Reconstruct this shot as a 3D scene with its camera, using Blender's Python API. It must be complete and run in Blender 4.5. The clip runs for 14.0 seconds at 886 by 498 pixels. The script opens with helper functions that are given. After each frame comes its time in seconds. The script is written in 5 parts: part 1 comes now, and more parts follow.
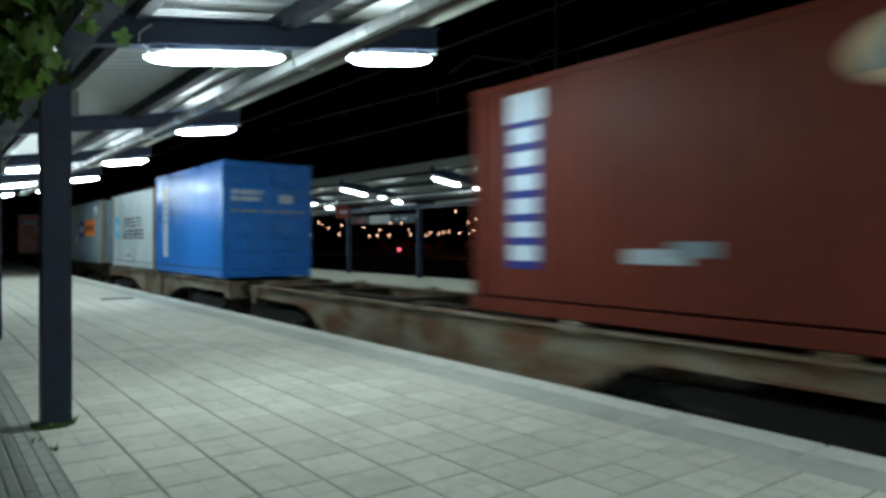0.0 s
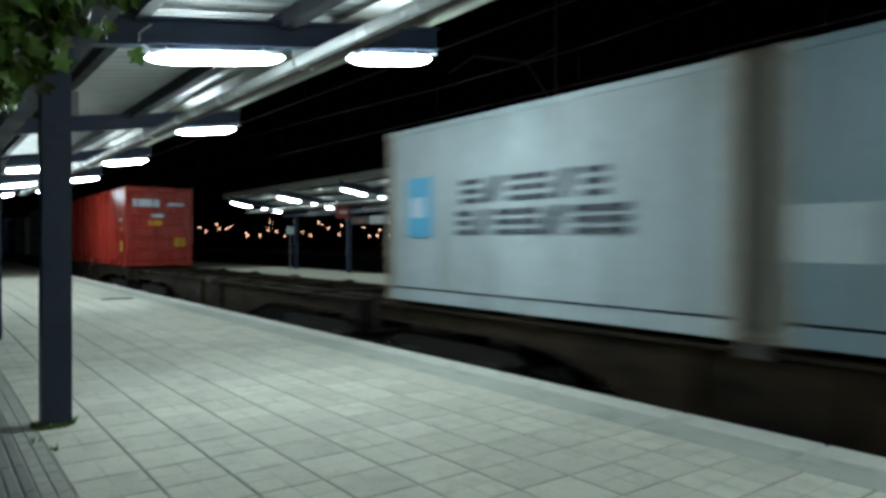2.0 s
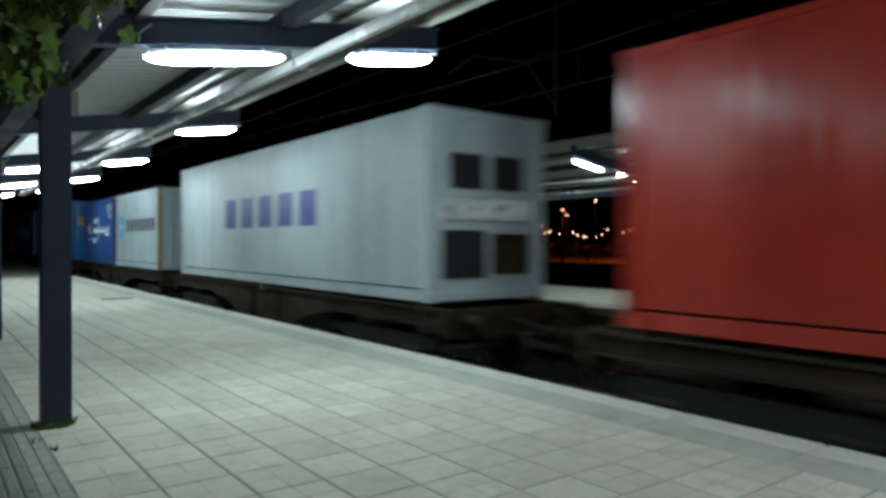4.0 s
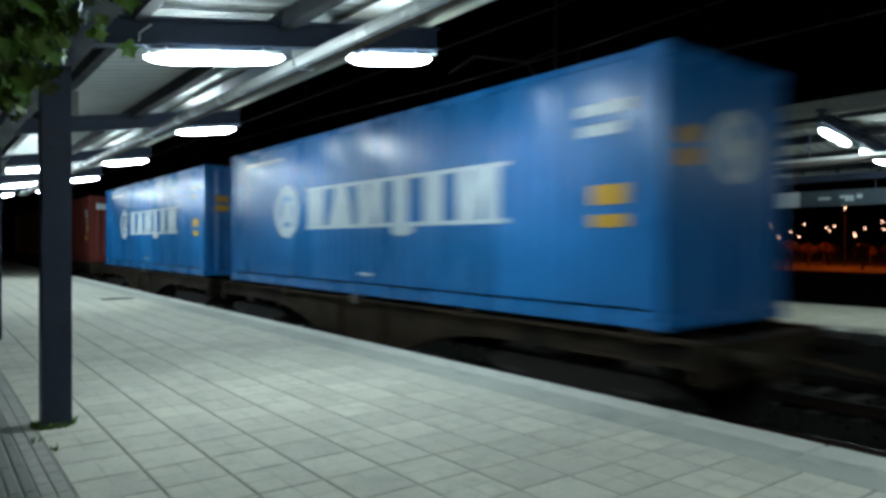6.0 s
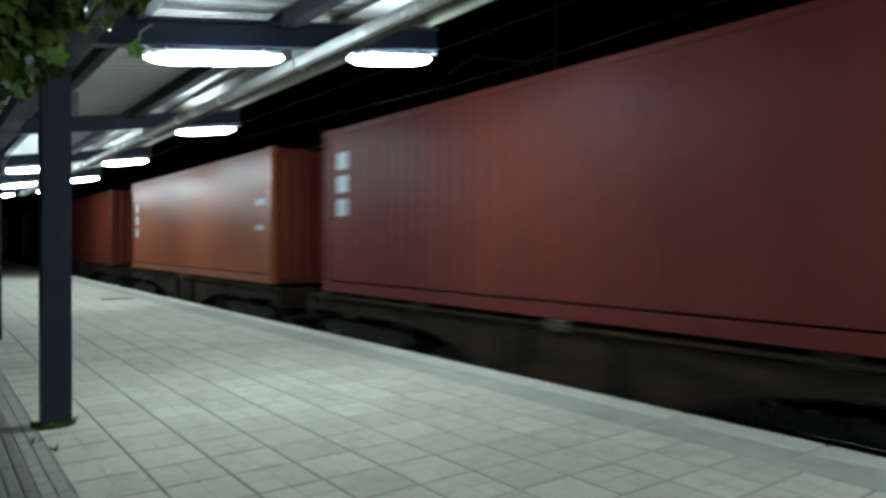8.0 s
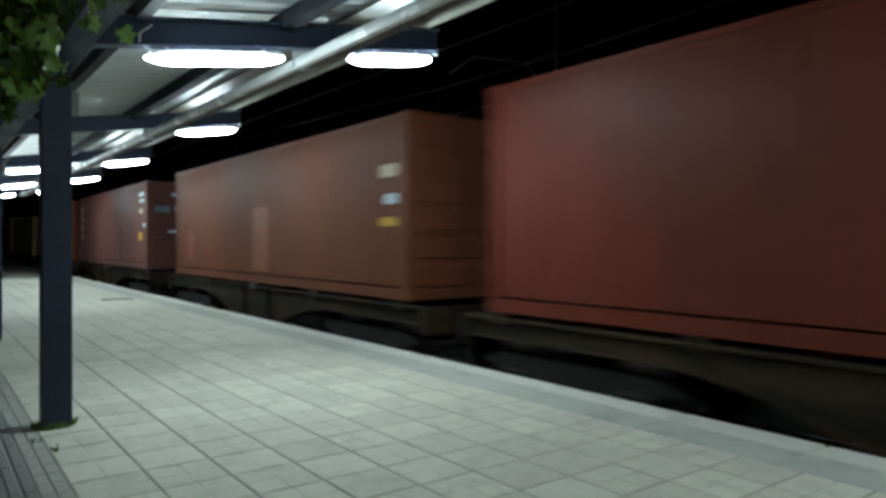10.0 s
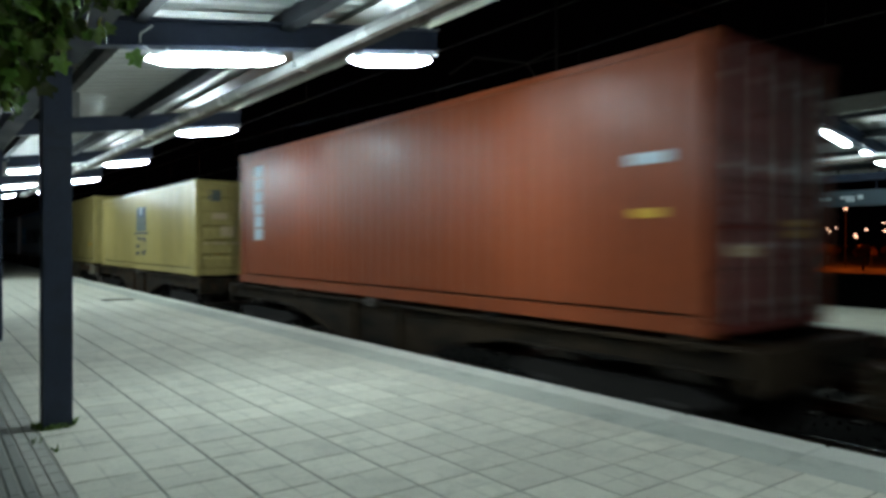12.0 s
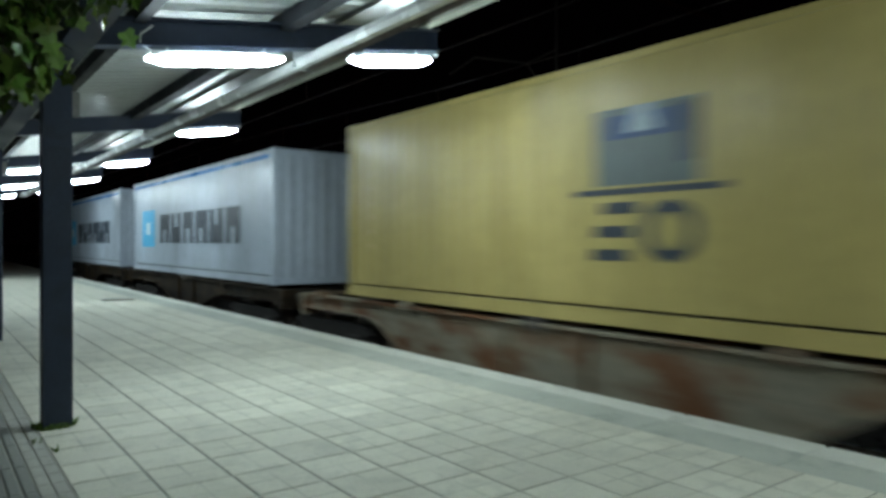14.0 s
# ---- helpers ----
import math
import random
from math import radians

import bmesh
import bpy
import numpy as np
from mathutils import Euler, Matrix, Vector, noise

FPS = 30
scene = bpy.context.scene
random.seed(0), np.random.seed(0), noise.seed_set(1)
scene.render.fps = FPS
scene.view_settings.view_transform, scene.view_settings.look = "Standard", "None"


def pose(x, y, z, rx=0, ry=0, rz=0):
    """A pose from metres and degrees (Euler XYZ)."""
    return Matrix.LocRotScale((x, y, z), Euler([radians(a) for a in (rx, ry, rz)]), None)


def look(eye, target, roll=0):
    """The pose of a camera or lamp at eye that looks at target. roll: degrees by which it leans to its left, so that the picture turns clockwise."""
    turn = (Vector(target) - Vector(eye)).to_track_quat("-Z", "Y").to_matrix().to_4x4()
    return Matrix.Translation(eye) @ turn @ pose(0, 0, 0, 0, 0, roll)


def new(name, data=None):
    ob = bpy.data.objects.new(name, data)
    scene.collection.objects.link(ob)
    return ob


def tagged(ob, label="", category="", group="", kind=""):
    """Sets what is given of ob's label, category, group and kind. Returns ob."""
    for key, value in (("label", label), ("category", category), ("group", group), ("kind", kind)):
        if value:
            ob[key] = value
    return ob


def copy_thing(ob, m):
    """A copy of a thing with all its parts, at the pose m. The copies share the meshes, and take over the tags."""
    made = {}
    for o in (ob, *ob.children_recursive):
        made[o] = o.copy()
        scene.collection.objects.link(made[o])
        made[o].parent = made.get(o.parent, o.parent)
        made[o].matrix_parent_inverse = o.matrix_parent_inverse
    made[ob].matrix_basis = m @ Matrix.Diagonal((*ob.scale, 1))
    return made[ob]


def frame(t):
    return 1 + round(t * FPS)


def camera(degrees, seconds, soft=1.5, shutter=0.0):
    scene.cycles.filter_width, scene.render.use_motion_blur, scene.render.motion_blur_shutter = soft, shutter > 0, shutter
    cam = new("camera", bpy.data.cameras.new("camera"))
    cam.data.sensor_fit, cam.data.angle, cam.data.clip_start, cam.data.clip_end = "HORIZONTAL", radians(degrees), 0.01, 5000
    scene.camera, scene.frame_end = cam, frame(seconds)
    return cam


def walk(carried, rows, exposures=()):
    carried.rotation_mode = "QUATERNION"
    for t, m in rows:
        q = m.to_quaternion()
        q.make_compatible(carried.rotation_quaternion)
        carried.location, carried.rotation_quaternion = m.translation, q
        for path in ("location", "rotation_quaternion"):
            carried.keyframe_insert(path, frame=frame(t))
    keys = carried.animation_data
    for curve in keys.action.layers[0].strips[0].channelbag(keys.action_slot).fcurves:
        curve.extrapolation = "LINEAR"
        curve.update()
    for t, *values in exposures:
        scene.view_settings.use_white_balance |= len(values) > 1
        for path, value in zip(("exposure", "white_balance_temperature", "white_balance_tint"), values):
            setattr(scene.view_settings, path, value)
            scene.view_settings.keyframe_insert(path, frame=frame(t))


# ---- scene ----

EYE = (0.0, 0.0, 1.5)
cam = camera(65.16, 14.0, soft=3.4, shutter=0.6)


def aim(yaw, pitch, roll=0.166):
    """Camera pose from the angle off the cross direction towards the far end, and the tilt, in radians."""
    way = Vector((-math.sin(yaw) * math.cos(pitch), math.cos(yaw) * math.cos(pitch), math.sin(pitch)))
    return look(EYE, Vector(EYE) + way, roll)


walk(cam, [(0, aim(0.92494, -0.0088)), (8.0, aim(0.92494, -0.0086)), (11.0, aim(0.9256, -0.0075)), (14.0, aim(0.9259, -0.0071))])

# ---- light ----
world = bpy.data.worlds.new("night")
world.use_nodes = True
world.node_tree.nodes["Background"].inputs[0].default_value = (0.55, 0.35, 0.5, 1)
world.node_tree.nodes["Background"].inputs[1].default_value = 0.0004
scene.world = world
scene.view_settings.exposure = 0.0
LAMP = 98.0          # strength of the canopy tubes
SODIUM = 7.0        # strength of the car park lamp heads

# ---- plan ----
EDGE = 5.43          # platform edge
EDGE2 = 12.75        # edge of the platform across the tracks
TILE, TX, TY = 0.4359, -4.827, 1.604
TRACK, TRACK2 = 7.25, 11.1
RAIL = -0.68
SPEED = 17.45
BAY = 6.15
POST_Y, POST2_Y = 0.9, 17.2


# ---- helpers of this scene ----
def quad_faces(k):
    return [(k, k + 3, k + 2, k + 1), (k + 4, k + 5, k + 6, k + 7), (k, k + 1, k + 5, k + 4), (k + 1, k + 2, k + 6, k + 5), (k + 2, k + 3, k + 7, k + 6), (k + 3, k, k + 4, k + 7)]


def box(bm, x0, x1, y0, y1, z0, z1, m=None):
    pts = [(x0, y0, z0), (x1, y0, z0), (x1, y1, z0), (x0, y1, z0), (x0, y0, z1), (x1, y0, z1), (x1, y1, z1), (x0, y1, z1)]
    vs = [bm.verts.new(m @ Vector(c) if m else c) for c in pts]
    for f in quad_faces(0):
        bm.faces.new([vs[i] for i in f])


def bevelbox(bm, x0, x1, y0, y1, z0, z1, b=0.01):
    """A box whose upper edges are chamfered."""
    rings = [(x0, x1, y0, y1, z0), (x0, x1, y0, y1, z1 - b), (x0 + b, x1 - b, y0 + b, y1 - b, z1)]
    loops = [[bm.verts.new(c) for c in ((a, c0, z), (e, c0, z), (e, c1, z), (a, c1, z))] for a, e, c0, c1, z in rings]
    for lo, hi in zip(loops, loops[1:]):
        for i in range(4):
            bm.faces.new((lo[i], lo[(i + 1) % 4], hi[(i + 1) % 4], hi[i]))
    bm.faces.new(loops[-1])
    bm.faces.new(loops[0][::-1])


def prism(bm, pts, depth, place):
    """A flat outline extruded by depth; place(u, v, w) gives the point."""
    a = [bm.verts.new(place(u, v, 0)) for u, v in pts]
    b = [bm.verts.new(place(u, v, depth)) for u, v in pts]
    n = len(pts)
    bm.faces.new(a[::-1])
    bm.faces.new(b)
    for i in range(n):
        bm.faces.new((a[i], a[(i + 1) % n], b[(i + 1) % n], b[i]))


def rod(bm, p, q, r, n=8, r2=None):
    p, q = Vector(p), Vector(q)
    turn = (q - p).to_track_quat("Z", "Y").to_matrix()
    r2 = r if r2 is None else r2
    a, b = [], []
    for i in range(n):
        d = Vector((math.cos(2 * math.pi * i / n), math.sin(2 * math.pi * i / n), 0))
        a.append(bm.verts.new(p + turn @ (d * r)))
        b.append(bm.verts.new(q + turn @ (d * r2)))
    for i in range(n):
        bm.faces.new((a[i], a[(i + 1) % n], b[(i + 1) % n], b[i]))
    bm.faces.new(a[::-1])
    bm.faces.new(b)


def mesh_of(bm, name, material):
    bmesh.ops.recalc_face_normals(bm, faces=bm.faces)
    me = bpy.data.meshes.new(name)
    bm.to_mesh(me)
    bm.free()
    me.materials.append(material)
    return me


def part(name, bm, material, parent=None, label="", smooth=False):
    me = mesh_of(bm, name, material)
    if smooth:
        for f in me.polygons:
            f.use_smooth = True
    ob = new(name, me)
    if parent:
        ob.parent = parent
    if label:
        tagged(ob, label)
    return ob


def thing(name, label, category, m=None, group="", kind=""):
    ob = new(name)
    ob.empty_display_size = 0.2
    if m:
        ob.matrix_basis = m
    return tagged(ob, label, category, group, kind)


# ---- materials ----
def material(name, colour, rough=0.6, metal=0.0, spread=0.25, scale=3.0, fine=40.0, bump=0.15, stain=None, amount=0.35, stretch=(1, 1, 1), vary=0.0, spec=0.5, rv=0.1, lo=0.52, hi=0.75, groove=0.0, island=0.0):
    """A surface with a coarse and a fine variation, stains of another colour and a fine relief."""
    m = bpy.data.materials.new(name)
    m.use_nodes = True
    nt = m.node_tree
    b = nt.nodes["Principled BSDF"]
    b.inputs["Metallic"].default_value = metal
    b.inputs["Specular IOR Level"].default_value = spec
    tc = nt.nodes.new("ShaderNodeTexCoord")
    mp = nt.nodes.new("ShaderNodeMapping")
    mp.inputs["Scale"].default_value = stretch
    info = nt.nodes.new("ShaderNodeObjectInfo")
    shift = nt.nodes.new("ShaderNodeVectorMath")
    shift.operation = "MULTIPLY_ADD"
    shift.inputs[1].default_value = (37, 19, 23)
    nt.links.new(info.outputs["Random"], shift.inputs[0])
    nt.links.new(tc.outputs["Object"], shift.inputs[2])
    nt.links.new(shift.outputs[0], mp.inputs["Vector"])
    n1 = nt.nodes.new("ShaderNodeTexNoise")
    n1.inputs["Scale"].default_value, n1.inputs["Detail"].default_value = scale, 5
    n2 = nt.nodes.new("ShaderNodeTexNoise")
    n2.inputs["Scale"].default_value, n2.inputs["Detail"].default_value = fine, 3
    for n in (n1, n2):
        nt.links.new(mp.outputs[0], n.inputs["Vector"])
    hsv = nt.nodes.new("ShaderNodeHueSaturation")
    hsv.inputs["Color"].default_value = (*colour, 1)
    add = nt.nodes.new("ShaderNodeMath")
    add.operation = "ADD"
    nt.links.new(n1.outputs["Fac"], add.inputs[0])
    nt.links.new(n2.outputs["Fac"], add.inputs[1])
    rng = nt.nodes.new("ShaderNodeMapRange")
    rng.inputs["From Min"].default_value, rng.inputs["From Max"].default_value = 0.6, 1.4
    rng.inputs["To Min"].default_value, rng.inputs["To Max"].default_value = 1 - spread, 1 + spread
    nt.links.new(add.outputs[0], rng.inputs["Value"])
    val = rng.outputs[0]
    if vary:
        vr = nt.nodes.new("ShaderNodeMapRange")
        vr.inputs["To Min"].default_value, vr.inputs["To Max"].default_value = 1 - vary, 1 + vary
        nt.links.new(info.outputs["Random"], vr.inputs["Value"])
        mu = nt.nodes.new("ShaderNodeMath")
        mu.operation = "MULTIPLY"
        nt.links.new(val, mu.inputs[0])
        nt.links.new(vr.outputs[0], mu.inputs[1])
        val = mu.outputs[0]
    if island:
        geo = nt.nodes.new("ShaderNodeNewGeometry")
        ir = nt.nodes.new("ShaderNodeMapRange")
        ir.inputs["To Min"].default_value, ir.inputs["To Max"].default_value = 1 - island, 1 + island
        nt.links.new(geo.outputs["Random Per Island"], ir.inputs["Value"])
        im = nt.nodes.new("ShaderNodeMath")
        im.operation = "MULTIPLY"
        nt.links.new(val, im.inputs[0])
        nt.links.new(ir.outputs[0], im.inputs[1])
        val = im.outputs[0]
        hr = nt.nodes.new("ShaderNodeMapRange")
        hr.inputs["To Min"].default_value, hr.inputs["To Max"].default_value = 0.475, 0.53
        nt.links.new(geo.outputs["Random Per Island"], hr.inputs["Value"])
        nt.links.new(hr.outputs[0], hsv.inputs["Hue"])
    nt.links.new(val, hsv.inputs["Value"])
    col = hsv.outputs[0]
    if stain:
        n3 = nt.nodes.new("ShaderNodeTexNoise")
        n3.inputs["Scale"].default_value, n3.inputs["Detail"].default_value, n3.inputs["Roughness"].default_value = scale * 1.7, 8, 0.65
        nt.links.new(mp.outputs[0], n3.inputs["Vector"])
        r3 = nt.nodes.new("ShaderNodeMapRange")
        r3.inputs["From Min"].default_value, r3.inputs["From Max"].default_value = lo, hi
        r3.inputs["To Max"].default_value = amount
        nt.links.new(n3.outputs["Fac"], r3.inputs["Value"])
        mix = nt.nodes.new("ShaderNodeMix")
        mix.data_type = "RGBA"
        nt.links.new(r3.outputs[0], mix.inputs["Factor"])
        nt.links.new(col, mix.inputs["A"])
        mix.inputs["B"].default_value = (*stain, 1)
        col = mix.outputs["Result"]
    if groove:
        # shallow dirty score lines that part each slab in two by two
        sep = nt.nodes.new("ShaderNodeSeparateXYZ")
        nt.links.new(tc.outputs["Object"], sep.inputs[0])
        lines = []
        for axis in ("X", "Y"):
            pp = nt.nodes.new("ShaderNodeMath")
            pp.operation, pp.inputs[1].default_value = "PINGPONG", TILE / 4
            nt.links.new(sep.outputs[axis], pp.inputs[0])
            lr = nt.nodes.new("ShaderNodeMapRange")
            lr.inputs["From Min"].default_value, lr.inputs["From Max"].default_value = TILE / 8 * 0.25, TILE / 8 * 0.08
            lines.append(lr)
            nt.links.new(pp.outputs[0], lr.inputs["Value"])
        mx = nt.nodes.new("ShaderNodeMath")
        mx.operation = "MAXIMUM"
        nt.links.new(lines[0].outputs[0], mx.inputs[0])
        nt.links.new(lines[1].outputs[0], mx.inputs[1])
        dirt = nt.nodes.new("ShaderNodeMath")
        dirt.operation = "MULTIPLY"
        nt.links.new(mx.outputs[0], dirt.inputs[0])
        dr = nt.nodes.new("ShaderNodeMapRange")
        dr.inputs["From Min"].default_value, dr.inputs["From Max"].default_value = 0.42, 0.62
        dr.inputs["To Max"].default_value = groove
        nt.links.new(n1.outputs["Fac"], dr.inputs["Value"])
        nt.links.new(dr.outputs[0], dirt.inputs[1])
        gm = nt.nodes.new("ShaderNodeMix")
        gm.data_type = "RGBA"
        nt.links.new(dirt.outputs[0], gm.inputs["Factor"])
        nt.links.new(col, gm.inputs["A"])
        gm.inputs["B"].default_value = (0.2, 0.2, 0.17, 1)
        col = gm.outputs["Result"]
    nt.links.new(col, b.inputs["Base Color"])
    rr = nt.nodes.new("ShaderNodeMapRange")
    rr.inputs["From Min"].default_value, rr.inputs["From Max"].default_value = 0.3, 0.7
    rr.inputs["To Min"].default_value, rr.inputs["To Max"].default_value = max(rough - rv, 0.03), min(rough + rv, 1)
    nt.links.new(n1.outputs["Fac"], rr.inputs["Value"])
    nt.links.new(rr.outputs[0], b.inputs["Roughness"])
    if bump:
        bp = nt.nodes.new("ShaderNodeBump")
        bp.inputs["Strength"].default_value, bp.inputs["Distance"].default_value = bump, 0.01
        nt.links.new(n2.outputs["Fac"], bp.inputs["Height"])
        nt.links.new(bp.outputs[0], b.inputs["Normal"])
    return m


def glow(name, colour, strength):
    m = bpy.data.materials.new(name)
    m.use_nodes = True
    b = m.node_tree.nodes["Principled BSDF"]
    b.inputs["Base Color"].default_value = (0.8, 0.8, 0.8, 1)
    b.inputs["Emission Color"].default_value = (*colour, 1)
    b.inputs["Emission Strength"].default_value = strength
    return m


RUST = (0.12, 0.05, 0.025)
TUBE_LIGHT = glow("lit diffuser", (0.8, 1.0, 1.06), LAMP * 0.75)
TUBE_OUTER = glow("bright lit diffuser", (0.8, 1.0, 1.06), LAMP * 1.22)
FAR_TUBE = glow("aged lit diffuser", (0.8, 1.0, 1.0), LAMP * 0.42)
SODIUM_LIGHT = glow("sodium lamp glass", (1.0, 0.52, 0.33), SODIUM)
RED_LENS = glow("red signal lens", (1.0, 0.12, 0.16), 14.0)
PAVER = material("concrete paver", (0.575, 0.56, 0.468), 0.78, spread=0.13, scale=2.2, fine=45, bump=0.3, stain=(0.3, 0.31, 0.265), amount=0.55, vary=0.09, lo=0.5, hi=0.75, spec=0.3)
SCORED = material("scored concrete paver", (0.575, 0.56, 0.468), 0.78, spread=0.13, scale=2.2, fine=45, bump=0.3, stain=(0.3, 0.31, 0.265), amount=0.55, vary=0.09, lo=0.5, hi=0.75, spec=0.3, groove=0.42)
COPING = material("pale concrete coping", (0.6, 0.6, 0.53), 0.8, spread=0.14, scale=1.5, fine=50, bump=0.25, stain=(0.25, 0.25, 0.23), amount=0.5)
BAND = material("grey concrete band", (0.43, 0.445, 0.385), 0.85, spread=0.16, scale=2, fine=70, bump=0.35, stain=(0.16, 0.17, 0.16), amount=0.5)
BORDER = material("dull border paver", (0.38, 0.375, 0.33), 0.85, spread=0.16, scale=3, fine=50, bump=0.3, stain=(0.2, 0.2, 0.17), amount=0.6, spec=0.3)
RIBBED = material("ribbed grey paver", (0.2, 0.205, 0.185), 0.8, spread=0.2, scale=3, fine=50, bump=0.3, vary=0.08)
JOINT = material("dirty joint sand", (0.25, 0.25, 0.21), 0.95, spread=0.25, scale=6, fine=90, bump=0.4)
WALL = material("stained platform wall", (0.16, 0.155, 0.14), 0.9, spread=0.3, scale=1.2, fine=25, bump=0.5, stain=(0.04, 0.035, 0.03), amount=0.8)
STEEL_BLUE = material("blue grey steel paint", (0.028, 0.04, 0.072), 0.5, spec=0.3, spread=0.18, scale=2, fine=50, bump=0.06, stain=(0.02, 0.025, 0.03), amount=0.5)
# darker copy of the canopy steel; shade above the lamps is put into it
PURLIN = material("shade-darkened steel purlin", (0.014, 0.016, 0.02), 0.6, spread=0.2, scale=3, fine=40, bump=0.05, spec=0.2)
SHEET = material("pale roof sheet", (0.38, 0.4, 0.39), 0.36, metal=0.25, spread=0.14, scale=1.2, fine=30, bump=0.06, stain=(0.22, 0.22, 0.19), amount=0.6, rv=0.08)
SOFFIT = material("shaded olive grey edge boards", (0.075, 0.075, 0.058), 0.45, spread=0.16, scale=1.5, fine=35, bump=0.06, stain=(0.1, 0.1, 0.08), amount=0.5, stretch=(0.3, 1, 1))
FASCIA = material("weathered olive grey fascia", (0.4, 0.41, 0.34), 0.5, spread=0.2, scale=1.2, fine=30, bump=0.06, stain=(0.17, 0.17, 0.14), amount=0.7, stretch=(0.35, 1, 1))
GALV = material("galvanised steel", (0.62, 0.65, 0.64), 0.33, metal=0.7, spread=0.12, scale=6, fine=50, bump=0.05, stain=(0.3, 0.31, 0.3), amount=0.4)
DUCT = material("white enamelled duct", (0.74, 0.76, 0.75), 0.24, metal=0.2, spread=0.08, scale=2, bump=0.03, stain=(0.45, 0.46, 0.42), amount=0.5)
HOUSING = material("white lamp housing", (0.7, 0.72, 0.72), 0.18, spread=0.06, bump=0.03)
# ballast and sleepers are near-black: the wagons' shade is put into their colour
BALLAST = material("shade-black ballast", (0.011, 0.0095, 0.009), 0.95, spread=0.5, scale=5, fine=18, bump=1.0, spec=0.06)
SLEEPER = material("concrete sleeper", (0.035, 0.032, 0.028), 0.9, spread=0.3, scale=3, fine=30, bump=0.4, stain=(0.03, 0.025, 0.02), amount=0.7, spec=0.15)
RAILSIDE = material("rusty rail", (0.07, 0.04, 0.028), 0.8, spread=0.3, scale=8, fine=60, bump=0.3)
RAILTOP = material("polished rail head", (0.6, 0.6, 0.6), 0.14, metal=1.0, spread=0.1, scale=8, fine=60, bump=0.03)
EARTH = material("dark night ground", (0.018, 0.017, 0.014), 0.95, spread=0.4, scale=0.15, fine=3, bump=0.4)
ASPHALT = material("car park asphalt", (0.09, 0.085, 0.08), 0.85, spread=0.3, scale=0.08, fine=1.5, bump=0.2)
UNDER = material("grimy wagon underframe", (0.02, 0.016, 0.011), 0.75, spread=0.5, scale=1.3, fine=10, bump=0.3, stain=(0.06, 0.034, 0.016), amount=0.9, stretch=(0.5, 1, 1.4), lo=0.46, hi=0.66, spec=0.15)
UNDER_GREY = material("weathered grey wagon frame", (0.215, 0.19, 0.135), 0.7, spread=0.45, scale=0.9, fine=9, bump=0.25, stain=(0.13, 0.05, 0.014), amount=1.0, stretch=(0.6, 1, 1), lo=0.45, hi=0.6)
LOCK = material("worn twist lock steel", (0.1, 0.088, 0.08), 0.7, spread=0.3, scale=8, fine=30, bump=0.2, stain=(0.06, 0.045, 0.035), amount=0.8, spec=0.2)
UNDER_RED = material("weathered red wagon frame", (0.034, 0.022, 0.012), 0.75, spread=0.5, scale=1.0, fine=9, bump=0.3, stain=(0.006, 0.005, 0.004), amount=0.95, lo=0.44, hi=0.62, stretch=(0.6, 1, 1), spec=0.15)
BOGIE = material("oily black bogie", (0.025, 0.022, 0.02), 0.7, spread=0.4, scale=5, fine=30, bump=0.4, spec=0.15)
WHEEL = material("worn wheel steel", (0.16, 0.14, 0.13), 0.4, metal=0.8, spread=0.3, scale=6, fine=40, bump=0.1)
LEAF = material("green leaf", (0.085, 0.14, 0.024), 0.3, spread=0.35, scale=4, fine=40, bump=0.1, island=0.7)
BARK = material("tree bark", (0.07, 0.055, 0.04), 0.9, spread=0.4, scale=4, fine=25, bump=0.8, stretch=(1, 1, 0.3))
WEED = material("weed blades", (0.1, 0.17, 0.03), 0.7, spread=0.4, scale=10, fine=50, bump=0.0)
# the orange of the car park lamps is put into this leaf colour
FAR_LEAF = material("far foliage tinted by lamp light", (0.17, 0.09, 0.03), 0.8, spread=0.4, scale=2, fine=8, bump=0.0)
DARK_POLE = material("dark lamp pole", (0.03, 0.028, 0.025), 0.7, spread=0.2, bump=0.05, spec=0.2)
POLE = material("dull lamp pole", (0.2, 0.2, 0.19), 0.6, spread=0.2, bump=0.05)
SIGN_RED = material("dark red sign panel", (0.022, 0.004, 0.003), 0.5, spread=0.12, bump=0.02)
MARK_RED_SIGN = material("red sign panel", (0.3, 0.03, 0.02), 0.5, spread=0.12, bump=0.02)
SIGN_WHITE = material("white sign panel", (0.7, 0.78, 0.82), 0.45, spread=0.08, bump=0.02, stain=(0.4, 0.43, 0.44), amount=0.4)
SIGN_GREY = material("slate blue sign panel", (0.07, 0.1, 0.125), 0.45, spread=0.1, bump=0.02)
BLACK = material("dark slot", (0.012, 0.012, 0.012), 0.9, spread=0.1, bump=0.1)
CABLE = material("dark copper wire", (0.032, 0.025, 0.02), 0.5, metal=0.6, spread=0.2, bump=0.0)
# near-black that stands in for the lack of light behind the platforms
UNLIT_BLACK = material("unlit near-black", (0.005, 0.005, 0.005), 0.95, spec=0.05, spread=0.4, scale=1.0, fine=12, bump=0.4)


def paint(name, colour, rough=0.36, rust=RUST, amount=0.3, spec=None):
    spec = spec or (0.13 if rough > 0.42 else 0.3)
    return material(name, colour, rough, spread=0.26, scale=0.8, fine=16, bump=0.06, stain=rust, amount=amount + 0.12, stretch=(1.8, 1.8, 0.4), rv=0.04, spec=spec)


